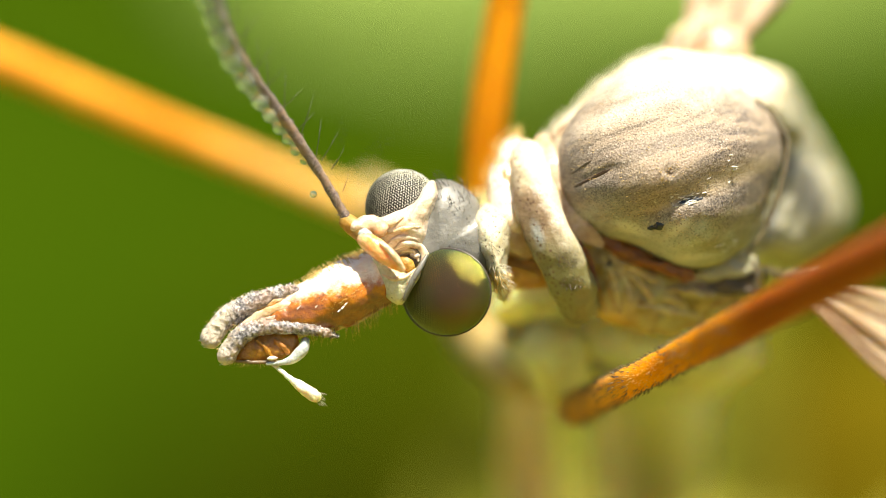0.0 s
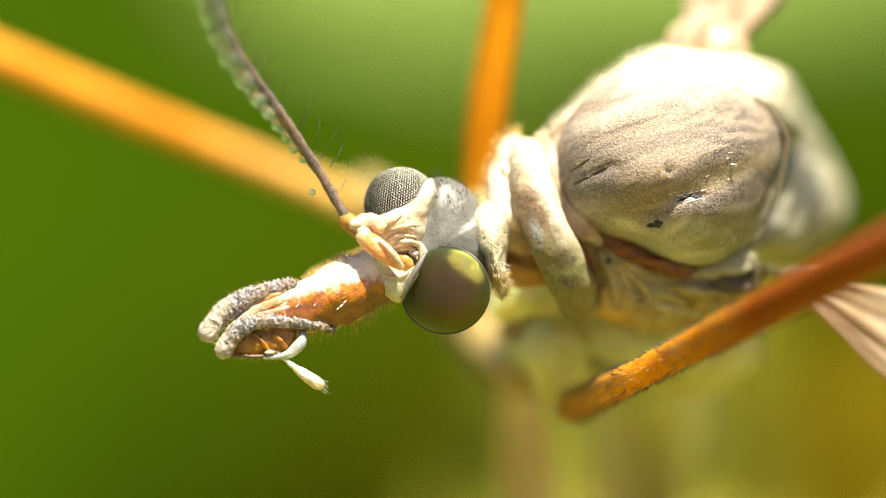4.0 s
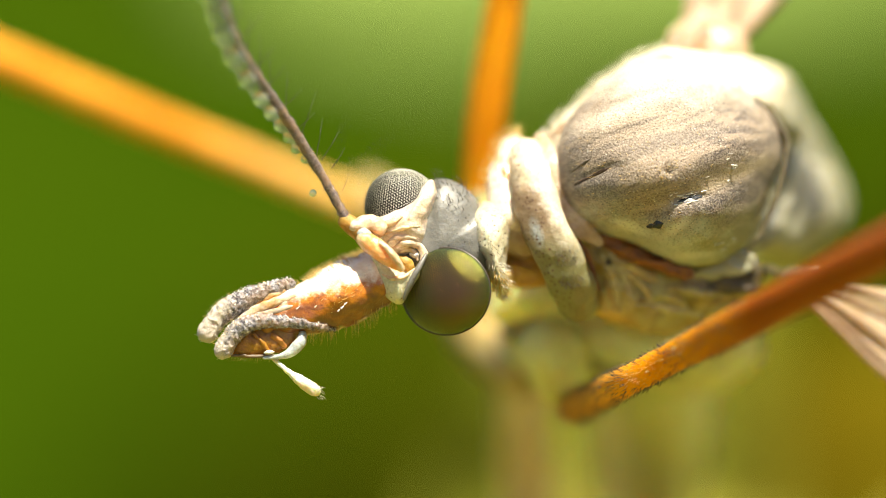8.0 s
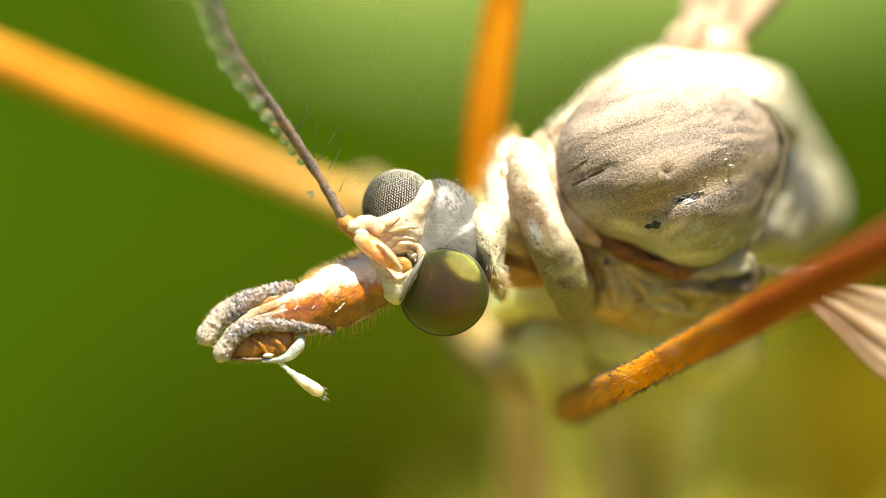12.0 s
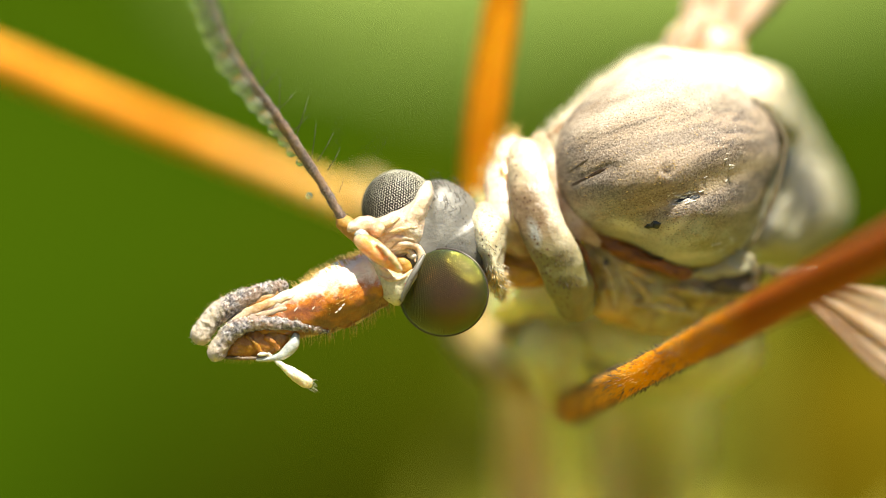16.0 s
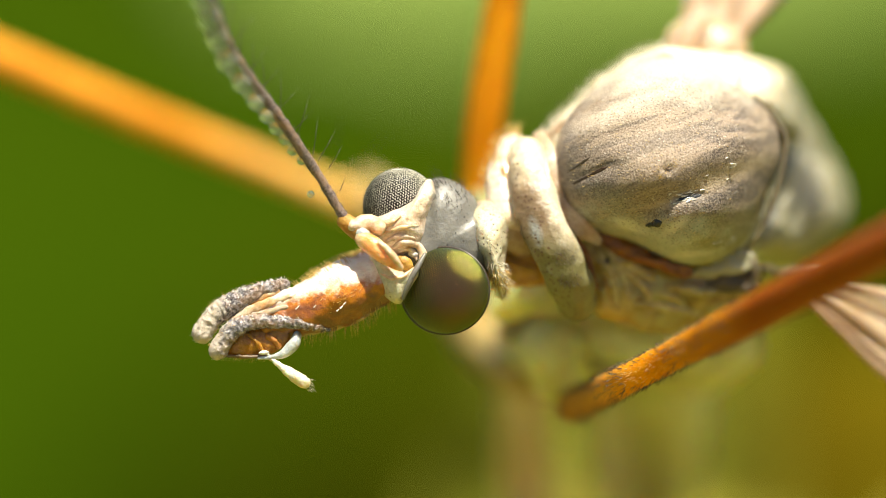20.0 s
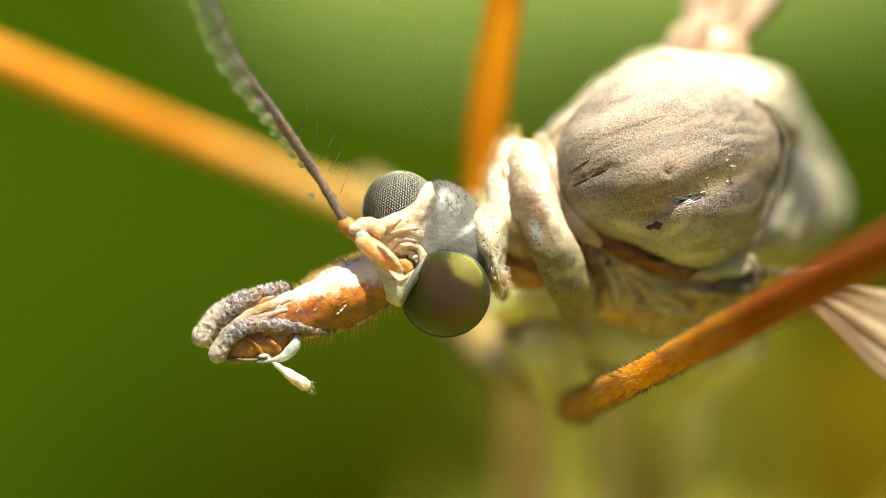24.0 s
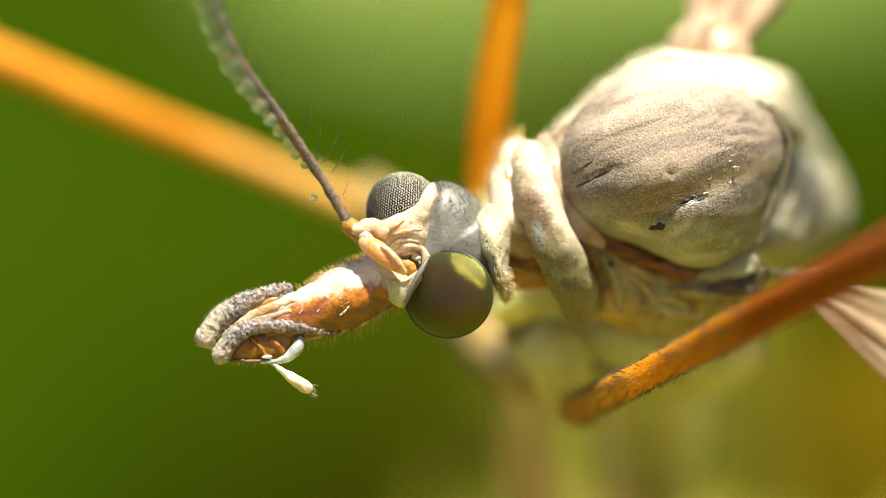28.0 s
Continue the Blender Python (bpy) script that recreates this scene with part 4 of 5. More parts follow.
# palps
MOUTH = P(535, 570, 0)
palp_a = outward(tube([(510, 507, -10, 11), (475, 517, -8, 15), (435, 532, -6, 18.5), (398, 553, -6, 20), (379, 572, -7, 17.5), (365, 591, -8, 19)], sides=48, steps=22, rough=3.4, size=8))
palp_b = outward(tube([(588, 588, -6, 2.5), (570, 583, 4, 6), (548, 577, 11, 9), (505, 573, 14, 11), (455, 573, 16, 13.5), (421, 585, 14, 17), (403, 606, 13, 16.5), (393, 623, 12, 17)], sides=48, steps=22, rough=3.0, size=8))
palps = []
for shape, seed in ((palp_a, 41), (palp_b, 42)):
    ob = part("palp", shape, M["fuzz"], head, "grey fuzzy mouth feeler", pivot=MOUTH)
    palps.append(ob)
    hairs = part("bristles", fur(shape, 260, 6, 0.35, seed, lean=(-0.6, 0.3, 0), spread=0.6), M["white"], head, pivot=MOUTH)
    palps.append(hairs)
    hairs = part("bristles", fur(shape, 360, 5, 0.6, seed + 5, lean=(-0.5, 0, 0), spread=0.6, keep=lambda x, y, d: x > 395), M["black"], head, pivot=MOUTH)
    palps.append(hairs)
    # stubby white beads imitate the sparkling rim light of the upper edge
    palps.append(part("bristles", fur(shape, 200, 3.4, 1.9, seed + 9, lean=(-0.3, 0.5, 0.3), spread=0.9, sunny=0.2, keep=lambda x, y, d: x > 402), M["gleam"], head, "white beads standing in for glints on the sunny edge", pivot=MOUTH))
    palps.append(part("bristles", fur(shape, 130, 11, 0.36, seed + 13, lean=(-0.9, 0.1, 0), spread=0.6, sunny=0.1), M["gold"], head, pivot=MOUTH))
palps.append(part("lip", outward(pillow([(420, 590), (470, 575), (520, 590), (505, 622), (450, 634), (405, 630)], -5, 16, 25, rough=3, size=14)),
                  M["lip"], head, "orange lip", pivot=MOUTH))
for path, mat in (([(446, 594, 9, 3), (460, 608, 13, 4), (474, 626, 10, 3)], "lip"), ([(480, 598, 8, 5), (492, 604, 9, 6), (500, 616, 6, 5)], "snout")):
    palps.append(part("lip_fold", outward(tube(path, sides=14, rough=2.5, size=9)), M[mat], head, pivot=MOUTH))
palps.append(part("lip_knob", outward(ball(474, 627, 12, 10, 4, 5, turn=6, rough=1.5, size=6)), M["gleam"], head, "small white knob on the lip", pivot=MOUTH))
for path, mat in (([(412, 574, 2, 4), (440, 556, 4, 7), (480, 539, 6, 8), (530, 524, 2, 4)], "pale"), ([(400, 564, -4, 3), (430, 548, 0, 5), (472, 529, 2, 6), (500, 519, -2, 4)], "scape"),
                  ([(440, 566, 6, 3), (475, 556, 10, 5), (515, 546, 10, 4)], "pinkish")):
    palps.append(part("palp_ridge", outward(tube(path, sides=18, steps=12, flat=0.6, rough=2, size=12)), M[mat], head, pivot=MOUTH))
palps.append(part("palp_base", outward(pillow([(415, 566), (465, 535), (520, 512), (548, 540), (505, 572), (450, 586)], -8, 15, 26, rough=5, size=13, rings=14, n=8)),
                  M["snout_skin"], head, "creased cream tissue between the mouth feelers", pivot=MOUTH))
palps.append(part("palp_tip", outward(tube([(404, 632, 4, 3), (440, 634, 6, 3.5), (480, 634, 6, 4), (498, 632, 6, 5)], sides=12, rough=2.5, size=8)), M["joint"], head, pivot=MOUTH))
fringe = random.Random(78)
palps.append(part("bristles", whiskers([(P(402 + i * 2.3, 634 + fringe.uniform(-2, 3), 6), Vector((fringe.uniform(-5, 3), fringe.uniform(-12, -6), fringe.uniform(-2, 3))), 0.4,
                                         Vector((-2, 0, 0))) for i in range(40)]), M["gold"], head, pivot=MOUTH))
palps.append(part("lobe", outward(tube([(464, 636, 8, 3), (490, 635, 7, 5), (510, 629, 8, 8), (525, 614, 8, 10.5), (533, 597, 4, 8)], sides=18, rough=2)), M["silver"], head,
                  "shiny silvery lip lobe", pivot=MOUTH))
tips = [part("lip_tip", outward(tube([(485, 632, 2, 3.5), (496, 643, 5, 4), (508, 653, 9, 4.5), (522, 664, 13, 7.5), (540, 677, 16, 11), (558, 689, 20, 11)], sides=20, rough=1.6, size=9)), M["brush"], head,
             "pale yellow brush-like lip tip", pivot=MOUTH)]
tips.append(part("bristles", whiskers([(P(561 + i % 3 * 4, 680 + i * 1.6, 18), Vector((7 + i % 4 * 2, -5 + i % 5 * 2 - i * 0.6, 3 - i % 3 * 3)), 0.6, Vector((0, -1, 0))) for i in range(14)]),
                 M["white"], head, pivot=MOUTH))

# antennae
ROOT = P(612, 390, 10)
part("scape", outward(tube([(608, 392, 6, 14), (625, 405, 12, 17), (640, 420, 16, 16)], sides=16, rough=2)), M["tawny"], head, "orange base segment of a feeler")
part("pedicel", outward(tube([(628, 402, 18, 15), (650, 396, 12, 16), (668, 404, 8, 14)], sides=16, rough=3, size=12)), M["pale"], head, "pale knobbly feeler segment")
part("pedicel", outward(ball(640, 417, 26, 14, 12, 10, turn=-20, rough=2.5, size=9)), M["silver"], head, "watery pale joint of the feeler")
# pale strip laid on the stub imitates light along its top
part("fold", outward(tube([(668, 430, 50, 3), (684, 444, 54, 6), (698, 461, 54, 6), (707, 474, 51, 3)], sides=14, rough=1.2, size=9)), M["pale"], head, "pale ridge standing in for the sunlit top of the stub")
part("fold", outward(ball(729, 452, on(face, 729, 452), 10, 6, 6, turn=-12, rough=1.2, size=7)), M["gleam"], head, "shiny white bump beside the feeler socket")
part("scape", outward(tube([(640, 424, 24, 15), (662, 441, 32, 18), (685, 459, 40, 14), (705, 476, 46, 7)], sides=18, rough=1.5)), M["scape"], head,
     "glossy orange-cream feeler stub pointing outwards")
wire = [(607, 386, 8, 9), (580, 341, 15, 8), (554, 299, 27, 8.5), (519, 247, 50, 9), (481, 192, 82, 9.5), (445, 142, 124, 8.5), (416, 96, 168, 7.5), (393, 48, 214, 7), (375, 0, 258, 7), (355, -60, 310, 7), (323, -200, 430, 7)]
wire_shape = outward(tube(wire, sides=14, steps=10, rough=2.5, size=14))
feeler = part("antenna", wire_shape, M["flagellum"], head, "dark brown beaded antenna", pivot=ROOT)
feeler_parts = [feeler, part("bristles", fur(wire_shape, 900, 6, 0.5, 91, lean=(-0.3, 0.5, 0.1), spread=0.6), M["down"], head, "short brown down", pivot=ROOT)]
# added film in place of the antenna's blurred, shining half
feeler_parts.append(part("sheath", outward(tube([(520, 262, 36, 8), (488, 222, 60, 11), (458, 184, 90, 14), (430, 146, 128, 16), (404, 104, 170, 18), (386, 64, 215, 20), (368, 0, 280, 21), (330, -120, 400, 22)],
                                                sides=18, rough=2.5, size=14)), M["sheath"], head, "thin grey-green film imitating the antenna blur", pivot=ROOT))
# added beads in place of blurred glint discs beside the antenna
for x, y, d, r in ((347, -30, 305, 20), (361, 2, 278, 20), (372, 36, 247, 20), (384, 70, 212, 19), (402, 110, 170, 18), (427, 148, 134, 16), (452, 182, 106, 14),
                   (470, 206, 86, 12), (487, 228, 56, 11), (502, 248, 46, 9), (516, 268, 36, 8), (532, 286, 28, 7), (548, 346, 30, 6)):
    feeler_parts.append(part("swelling", outward(ball(x, y - 1, d, r * 1.15, r * 1.15, r, 16, 10)), M["bead_glass"], head, "clear bead standing in for a blurred glint disc", pivot=ROOT))
spines = []
for x, y, d, way in ((580, 300, 30, (22, 30)), (562, 285, 30, (28, 42)), (552, 280, 30, (10, 55)), (525, 240, 42, (22, 60)), (518, 232, 42, (30, 26)),
                     (495, 200, 58, (4, 62)), (490, 196, 58, (34, 30)), (468, 170, 76, (-2, 60)), (460, 160, 80, (32, 32)), (447, 140, 90, (2, 60)),
                     (440, 130, 96, (30, 36)), (425, 96, 120, (4, 58)), (418, 70, 136, (30, 34)), (410, 40, 152, (2, 56)), (600, 340, 25, (12, 26)),
                     (640, 276, -380, (22, 10)), (655, 270, -400, (26, 22)), (590, 262, -300, (14, 40))):
    spines.append((P(x, y, d), Vector((way[0], way[1], 5)) * 1.25, 0.9, Vector((-3, 4, 0))))
feeler_parts.append(part("bristles", whiskers(spines), M["black"], head, pivot=ROOT))

# ---- plants behind ----
PLANE = VIEW.to_3x3()


def spot_at(x, y, behind):
    """A world place: picture position x, y in U at the focus plane, carried behind metres further along the view."""
    far = 1.0 + behind / REACH
    return SPOT + PLANE @ Vector(((x - 784) * U * far, (441 - y) * U * far, -behind))


def blade(name, centre, length, width, face, along, material, label, category, curl=0.12, group=""):
    """A leaf: a slightly cupped blade with thickness, a midrib and a stalk that goes to the ground."""
    along = along.normalized()
    side = along.cross(face).normalized()
    up = side.cross(along).normalized()
    ob = tagged(new(name), label, category, group)
    base = centre - along * length * 0.5
    ob.location = base
    ORIGIN[ob] = Vector((0, 0, 0))
    verts, faces, ns, nv = [], [], 20, 10
    for lift in (0.0003, -0.0003):
        for i in range(ns + 1):
            s = i / ns
            w = width * 0.5 * (math.sin(math.pi * min(1, s * 0.94 + 0.05)) ** 0.6)
            for j in range(nv + 1):
                v = 2 * j / nv - 1
                p = along * length * s + side * w * v + up * (curl * width * (v * v - 0.3) - curl * length * (s - 0.5) ** 2 + lift)
                p += up * 0.0016 * noise.noise((s * 9, v * 3, length * 50))
                verts.append(p / U)
    o = (ns + 1) * (nv + 1)
    for i in range(ns):
        for j in range(nv):
            a, b = i * (nv + 1) + j, (i + 1) * (nv + 1) + j
            faces += [(a, b, b + 1, a + 1), (o + a, o + a + 1, o + b + 1, o + b)]
    rim = [i * (nv + 1) for i in range(ns + 1)] + [ns * (nv + 1) + j for j in range(1, nv + 1)]
    rim += [i * (nv + 1) + nv for i in range(ns - 1, -1, -1)] + [j for j in range(nv - 1, 0, -1)]
    for i, a in enumerate(rim):
        b = rim[(i + 1) % len(rim)]
        faces.append((a, b, o + b, o + a))
    part("leaf_blade", outward((verts, faces)), material, ob)

    def rod(points, r0, r1):
        vs, fs = [], []
        for i, c in enumerate(points):
            way = (points[min(i + 1, len(points) - 1)] - points[max(i - 1, 0)]).normalized()
            a = way.orthogonal().normalized()
            b = way.cross(a)
            r = r0 + (r1 - r0) * i / (len(points) - 1)
            vs += [(c + (a * math.cos(2 * math.pi * k / 8) + b * math.sin(2 * math.pi * k / 8)) * r) / U for k in range(8)]
        for i in range(len(points) - 1):
            fs += [(i * 8 + k, i * 8 + (k + 1) % 8, (i + 1) * 8 + (k + 1) % 8, (i + 1) * 8 + k) for k in range(8)]
        fs += [tuple(range(8)), tuple((len(points) - 1) * 8 + k for k in range(8))]
        return outward((vs, fs))

    mid = [along * length * (i / 10) + up * (-curl * width * 0.3 - curl * length * (i / 10 - 0.5) ** 2 - 0.0004) for i in range(11)]
    part("midrib", rod(mid, width * 0.02, width * 0.006), M["stalk"], ob)
    foot = Vector((base.x, base.y + 0.02, 0.0)) - base
    first = mid[0]
    stem = [first.lerp(foot, t) + Vector((0, -0.02 * math.sin(math.pi * t), 0)) for t in (0, 0.15, 0.3, 0.5, 0.7, 0.85, 1.0)]
    part("stalk", rod(stem, width * 0.03, width * 0.04), M["stalk"], ob)
    return ob


TOWARDS = PLANE @ Vector((0, 0, 1))
RIGHT = PLANE @ Vector((1, 0, 0))
UP = PLANE @ Vector((0, 1, 0))
blade("broad_leaf", spot_at(250, 500, 0.15), 0.11, 0.055, TOWARDS + UP * 0.5, UP * 0.9 - RIGHT * 0.3, M["leaf_dark"], "deep green broad leaf out of focus", "leaf", curl=0.05, group="leaves behind the fly")
blade("broad_leaf", spot_at(1500, 300, 0.16), 0.11, 0.05, TOWARDS + UP * 0.4, UP * 0.9 + RIGHT * 0.3, M["leaf_dark"], "deep green broad leaf out of focus", "leaf", group="leaves behind the fly")
blade("broad_leaf", spot_at(1130, 1020, 0.12), 0.028, 0.017, TOWARDS - UP * 0.05, UP * 0.3 + RIGHT * 0.9, M["leaf_mid"], "shaded olive leaf out of focus", "leaf", group="leaves behind the fly")
blade("grass_blade", spot_at(1640, -400, 0.06), 0.026, 0.0085, TOWARDS + UP * 0.6, UP * -0.28 - RIGHT, M["leaf_bright"], "sunlit bright green grass blade out of focus", "grass", curl=0.05)
blade("broad_leaf", spot_at(900, 300, 0.22), 0.16, 0.10, TOWARDS + UP * 0.3, UP + RIGHT * 0.1, M["leaf_dark"], "deep green broad leaf out of focus", "leaf", group="leaves behind the fly")
blade("perch_leaf", SPOT + PLANE @ Vector(((1500 - 784) * U, (441 - 1230) * U, -500 * U)), 0.042, 0.024, UP + TOWARDS * 0.03,
      TOWARDS * -1 + UP * 0.03 + RIGHT * 0.1, M["leaf_yellow"], "yellowing leaf under the fly", "leaf", curl=0.01)
blade("broad_leaf", spot_at(1035, 1070, 0.028), 0.012, 0.0047, TOWARDS + UP * 0.5, UP * 0.9 + RIGHT * 0.25, M["leaf_pale"],
      "pale green leaf out of focus", "leaf", curl=0.05, group="leaves behind the fly")
blade("broad_leaf", spot_at(1990, 1010, 0.035), 0.0155, 0.0100, TOWARDS + UP * 0.6, UP * 0.06 - RIGHT, M["leaf_ochre"],
      "ochre withering leaf out of focus", "leaf", curl=0.05, group="leaves behind the fly")

# ---- ground and meadow ----
k = Nodes("meadow_soil", 0.01)
soil = k.mix(k.noise(6, 4), (0.05, 0.08, 0.012), (0.09, 0.075, 0.03))
k.bump(k.noise(2, 4), 1.0, 1.0)
soil_mat = k.finish(soil, 0.9, 0.2)
bm = bmesh.new()
bmesh.ops.create_grid(bm, x_segments=40, y_segments=40, size=300)
mesh = bpy.data.meshes.new("ground")
bm.to_mesh(mesh)
bm.free()
mesh.materials.append(soil_mat)
tagged(new("ground", mesh), "green meadow ground", "ground", kind="structure")

k = Nodes("meadow_grass", 0.01)
tint = k.tree.nodes.new("ShaderNodeNewGeometry").outputs["Random Per Island"]
grass_mat = k.finish(k.mix(tint, (0.06, 0.13, 0.006), (0.15, 0.20, 0.02)), 0.5, 0.3)
rnd = random.Random(9)
verts, faces = [], []
for i in range(11500):
    near = i >= 9000
    r = 0.03 + 0.4 * rnd.random() ** 0.6 if near else 0.35 + 4.0 * rnd.random() ** 1.6
    a = rnd.uniform(0, 2 * math.pi)
    x, y = SPOT.x + r * math.cos(a), SPOT.y + r * math.sin(a)
    h, w, t = rnd.uniform(0.03, 0.09) if near else rnd.uniform(0.10, 0.28), rnd.uniform(0.002, 0.005), rnd.uniform(0, math.pi)
    lean = Vector((rnd.uniform(-1, 1), rnd.uniform(-1, 1), 0)) * h * 0.4
    side = Vector((math.cos(t), math.sin(t), 0)) * w
    deep = Vector((-math.sin(t), math.cos(t), 0)) * w * 0.3
    o = len(verts)
    for s, f in ((0.0, 1.0), (0.55, 0.8)):
        c = Vector((x, y, h * s)) + lean * s * s
        verts += [c - side * f, c + side * f, c + deep * f]
    verts.append(Vector((x, y, h)) + lean)
    for q in range(3):
        j = (q + 1) % 3
        faces += [(o + q, o + j, o + 3 + j, o + 3 + q), (o + 3 + q, o + 3 + j, o + 6)]
mesh = bpy.data.meshes.new("grass")
mesh.from_pydata([v[:] for v in verts], [], faces)
mesh.materials.append(grass_mat)
tagged(new("grass", mesh), "green meadow grass on the ground", "grass", kind="stuff")


# ---- what moves ----
def slid(ob, x, y, turn=0.0):
    """Pose in the parent's space: the part's rest place, slid by x right and y down in U and turned clockwise by degrees."""
    o = (ORIGIN[ob] - ORIGIN[ob.parent]) * U
    return Matrix.Translation(o + Vector((x * U, -y * U, 0))) @ Matrix.Rotation(radians(-turn), 4, "Z")


def motions():
    walk(fly, [(t, REST @ Matrix.Translation((x * U, -y * U, 0))) for t, x, y in (
        (0, 5.7, 2.0), (0.5, 5.7, 1.8), (1, 6.1, 1.1), (1.5, 7.0, 0.3), (2, 7.1, -0.9), (2.5, 6.6, -1.7), (3, 5.6, -2.4), (3.5, 4.6, -2.6),
        (5.5, 2.5, -0.7), (6, 2.8, -0.7), (6.5, 3.6, -0.9), (7, 4.3, -1.1), (7.5, 5.0, -1.3), (8, 4.2, -0.8), (8.5, 2.1, -0.3), (9, 0.6, -0.5),
        (9.5, 0.1, -0.4), (10, -0.2, 0.1), (10.5, -0.8, 0.8), (11, -0.8, 1.2), (11.5, -0.2, 0.6), (12, 0.3, -0.4), (12.5, 0.6, -0.7), (14.5, -0.4, 1.1),
        (15, -0.3, 0.8), (15.5, -0.0, 0.1), (16, 0.2, -0.6), (16.5, 0.5, -0.4), (17, 0.8, 0.4), (17.5, 1.2, 0.5), (18, 2.0, -0.7), (18.5, 2.8, -1.9),
        (19, 3.0, -2.5), (19.5, 2.8, -3.3), (20, 2.2, -3.1), (20.5, 1.8, -1.6), (21, 1.4, -0.2), (21.5, 0.9, 0.3), (23.5, 3.0, 0.4), (24, 2.8, 0.8),
        (24.5, 2.8, 1.1), (25, 3.1, 0.9), (25.5, 3.8, 0.7), (26, 4.4, 0.7), (26.5, 4.5, 0.8), (27, 4.7, 1.2), (27.5, 6.3, 2.0), (28, 8.2, 2.4))])
    walk(head, [(t, slid(head, x, y, a)) for t, x, y, a in (
        (0, 0.2, -1.1, 0.21), (0.5, 0.3, -1.2, 0.23), (1, 0.4, -1.2, 0.22), (1.5, 0.3, -1.1, 0.23), (2, 0.1, -1.0, 0.18), (2.5, 0.4, -1.1, 0.11), (3, 0.1, -0.9, 0.12), (3.5, -0.1, -0.9, 0.16),
        (5.5, -0.1, 0.2, 0.09), (6, -0.2, 0.2, 0.10), (6.5, -0.1, -0.0, 0.08), (7, 0.1, -0.6, -0.02), (7.5, 0.2, -0.6, -0.07), (8, 0.2, -0.3, -0.09), (8.5, -0.1, -0.3, -0.05), (9, 0.2, -0.1, 0.01),
        (9.5, 0.2, 0.0, -0.02), (10, 0.0, 0.0, -0.03), (10.5, -0.1, 0.0, -0.10), (11, -0.2, 0.0, -0.19), (11.5, -0.1, 0.1, -0.15), (12, 0.2, 0.1, -0.10), (12.5, 0.6, -0.1, -0.10), (14.5, 0.2, 0.9, -0.18),
        (15, 0.2, 0.6, -0.33), (15.5, -0.2, 0.5, -0.40), (16, -0.3, 0.5, -0.40), (16.5, 0.0, 0.7, -0.32), (17, -0.3, 0.7, -0.28), (17.5, -0.3, 0.5, -0.32), (18, -0.2, 0.1, -0.37), (18.5, 0.0, 0.2, -0.34),
        (19, 0.0, 0.4, -0.32), (19.5, -0.0, 0.3, -0.33), (20, -0.1, 0.1, -0.41), (20.5, -0.7, -0.1, -0.47), (21, -0.7, -0.2, -0.43), (21.5, -0.6, 0.2, -0.39), (23.5, -0.1, 0.8, -0.38), (24, -0.4, 0.4, -0.54),
        (24.5, -0.5, 0.3, -0.58), (25, -0.9, 0.8, -0.50), (25.5, -0.4, 0.7, -0.53), (26, -0.2, 0.6, -0.54), (26.5, -0.2, 0.5, -0.52), (27, -0.1, 0.8, -0.47), (27.5, -0.4, 0.5, -0.53), (28, -0.3, 0.5, -0.57))])
    feel = (
        (0, 0.26), (0.5, 0.29), (1, 0.08), (1.5, 0.73), (2, 0.92), (2.5, 1.85), (3, 0.45), (3.5, 0.26),
        (5.5, 0.16), (6, 0.43), (6.5, 0.45), (7, 0.29), (7.5, 2.40), (8, 1.77), (8.5, -0.11), (9, 0.70),
        (9.5, -0.09), (10, 0.12), (10.5, 0.03), (11, -0.31), (11.5, 0.58), (12, 0.64), (12.5, 1.38), (14.5, -1.05),
        (15, -0.23), (15.5, 0.08), (16, 0.18), (16.5, 0.30), (17, -0.52), (17.5, -0.19), (18, 0.95), (18.5, 2.93),
        (19, 1.26), (19.5, 1.37), (20, 0.14), (20.5, 0.11), (21, 0.10), (21.5, -0.07), (23.5, 1.11), (24, 0.27),
        (24.5, 0.17), (25, -0.35), (25.5, 0.97), (26, 0.85), (26.5, 0.80), (27, 0.15), (27.5, 0.12), (28, 0.50))
    for ob in feeler_parts:
        walk(ob, [(t, slid(ob, 0, 0, a)) for t, a in feel])
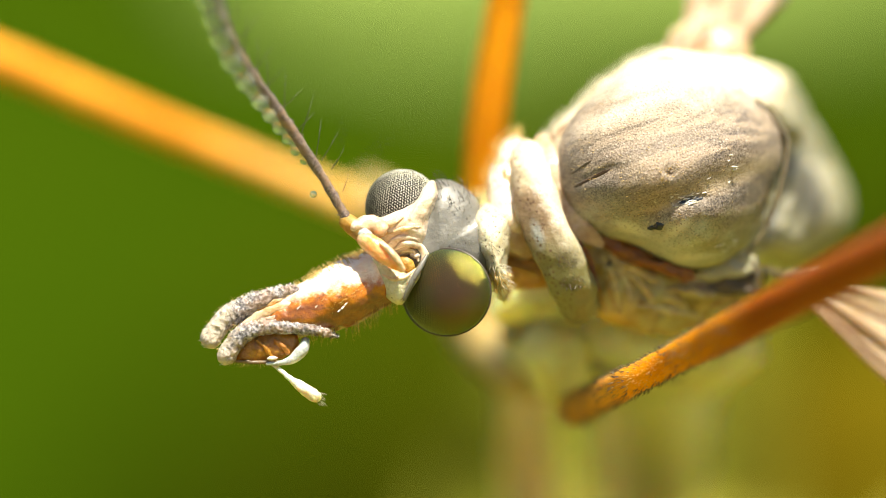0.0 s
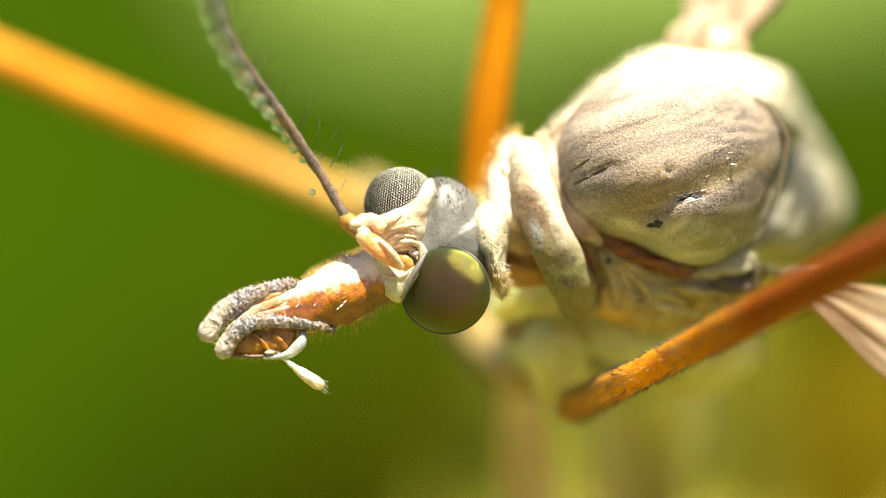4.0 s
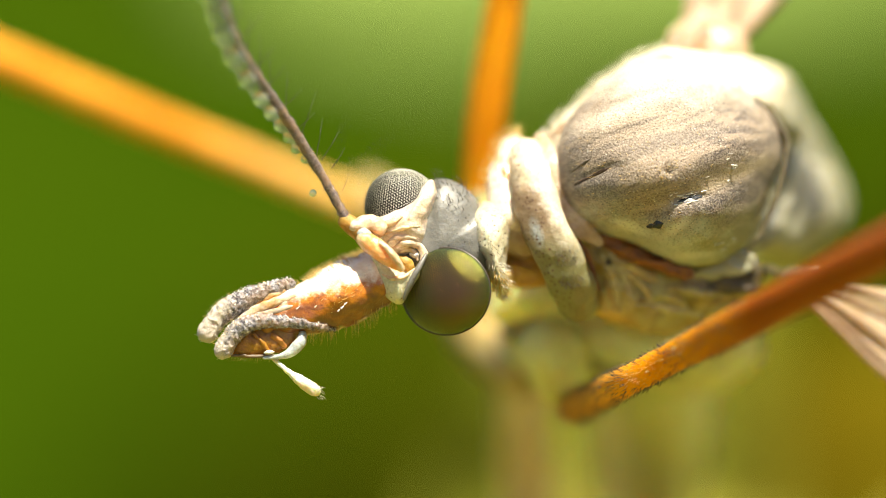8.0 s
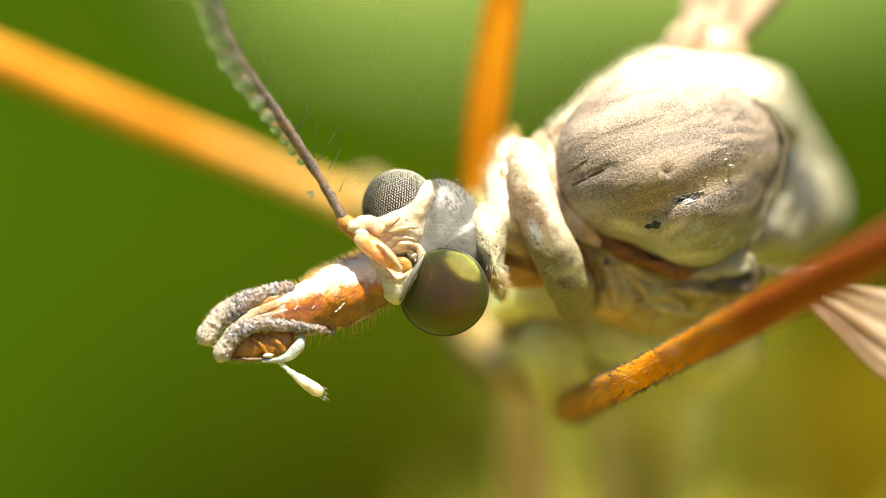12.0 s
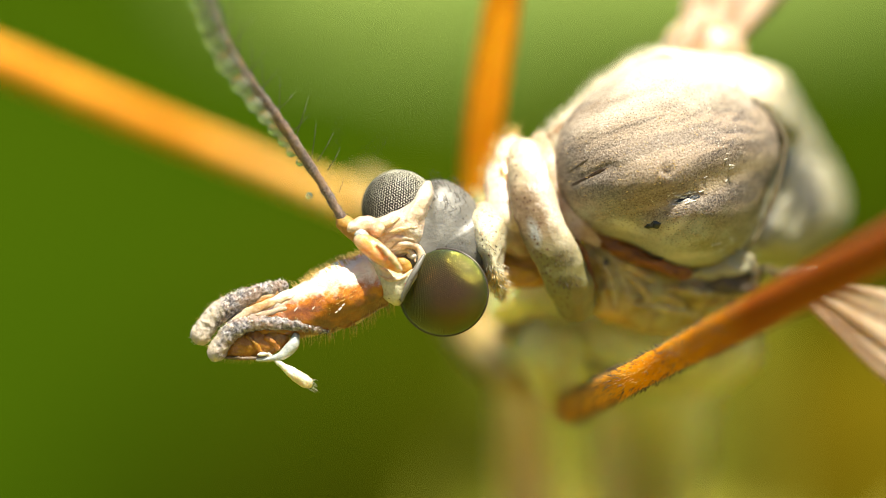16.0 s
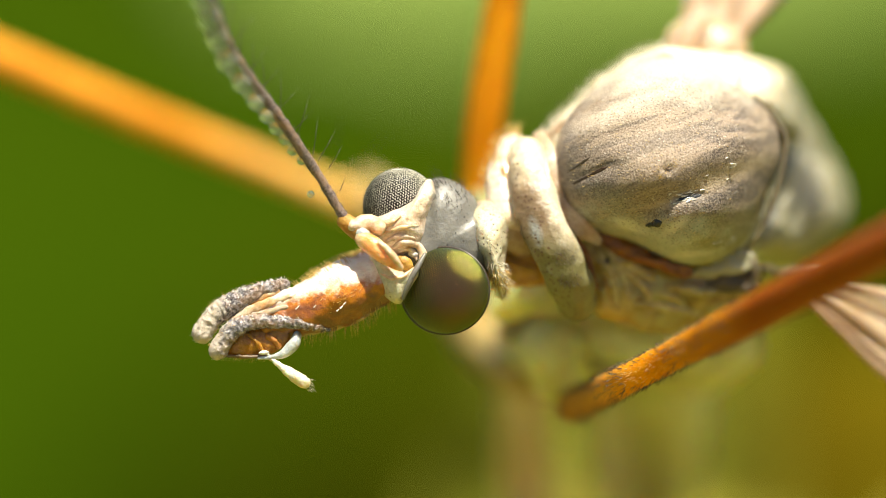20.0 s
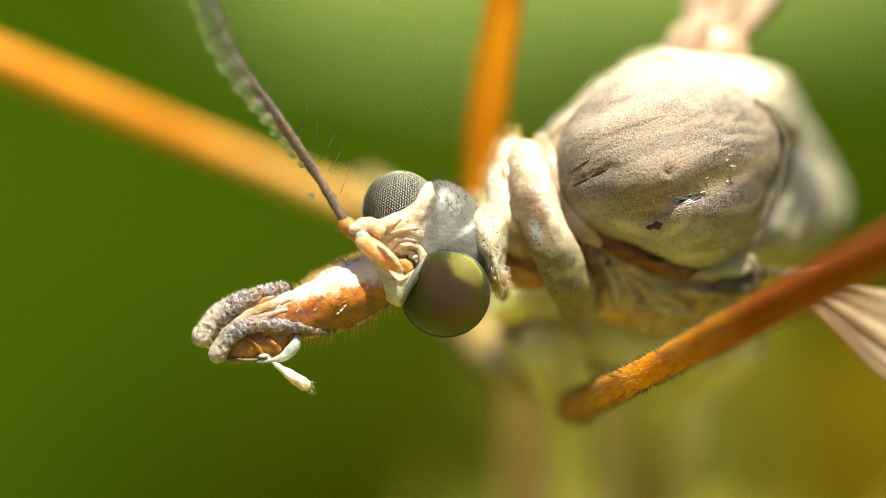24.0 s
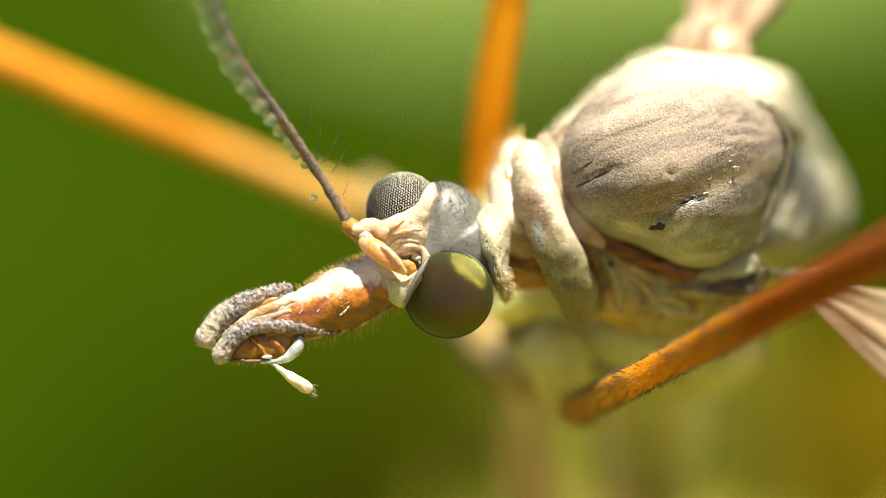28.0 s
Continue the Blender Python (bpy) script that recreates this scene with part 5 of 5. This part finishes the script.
    chew = (
        (0, 2.8, 8.0), (0.5, 3.2, 8.0), (1, 3.7, 6.6), (1.5, 4.5, 6.5), (2, 4.3, 4.0), (2.5, 0.8, 0.3), (3, 11.2, -4.1), (3.5, 4.6, 0.5),
        (5.5, -2.6, 1.3), (6, -2.8, 1.4), (6.5, 2.2, -0.4), (7, -1.0, 1.1), (7.5, -1.9, -3.2), (8, -2.2, -2.8), (8.5, 8.4, -8.4), (9, 2.8, 0.1),
        (9.5, -0.9, -1.8), (10, 0.1, -0.4), (10.5, -2.5, -2.8), (11, -2.6, -1.0), (11.5, 2.4, -1.1), (12, -0.3, 1.9), (12.5, -1.5, -3.1), (14.5, -10.4, -4.1),
        (15, -8.5, -1.9), (15.5, -11.6, -2.3), (16, -10.8, -2.6), (16.5, -10.5, -2.2), (17, -7.4, -3.2), (17.5, -11.0, -1.4), (18, -11.1, -3.3), (18.5, -8.4, -2.0),
        (19, -11.1, -0.2), (19.5, -8.3, -1.5), (20, -10.5, -2.7), (20.5, 2.8, -12.6), (21, -9.6, -2.6), (21.5, -8.6, -3.6), (23.5, -12.6, -1.2), (24, -11.7, -2.1),
        (24.5, -11.6, -1.7), (25, -2.4, -8.8), (25.5, -9.5, -1.2), (26, -10.5, -4.1), (26.5, -12.0, -2.1), (27, -12.1, -2.3), (27.5, -12.2, -1.4), (28, -11.3, -2.0))
    for ob in palps:
        walk(ob, [(t, slid(ob, x, y)) for t, x, y in chew])
    lick = (
        (0, -4.8, 13.3), (0.5, 2.1, 2.6), (1, 4.5, -2.7), (1.5, 5.9, -1.9), (2, 7.6, -7.1), (2.5, -0.5, -8.6), (3, 17.9, -20.0), (3.5, 8.4, -13.6),
        (5.5, -2.0, 7.0), (6, -2.2, 6.1), (6.5, 4.9, -4.7), (7, 0.5, 3.7), (7.5, -3.6, 1.5), (8, -5.8, 2.6), (8.5, 5.8, -4.7), (9, 6.3, -7.4),
        (9.5, -1.4, -2.7), (10, 0.0, -0.3), (10.5, -5.6, 1.5), (11, -3.9, 2.7), (11.5, 6.6, -1.5), (12, 3.0, 2.8), (12.5, -4.7, 0.2), (14.5, -15.6, -17.0),
        (15, -14.5, -14.2), (15.5, -16.7, -14.9), (16, -16.9, -14.2), (16.5, -18.1, -11.0), (17, -16.9, -17.7), (17.5, -18.5, -10.8), (18, -18.6, -13.5), (18.5, -16.5, -15.2),
        (19, -16.5, -13.6), (19.5, -17.3, -13.8), (20, -23.2, -11.2), (20.5, -15.4, -21.9), (21, -23.8, -10.0), (21.5, -20.2, -17.7), (23.5, -20.7, -11.4), (24, -23.0, -12.2),
        (24.5, -21.0, -10.6), (25, -16.7, -22.5), (25.5, -18.9, -12.3), (26, -22.8, -13.2), (26.5, -22.8, -10.2), (27, -22.8, -9.6), (27.5, -24.5, -8.5), (28, -25.7, -9.0))
    for ob in tips:
        walk(ob, [(t, slid(ob, x, y)) for t, x, y in lick])


motions()
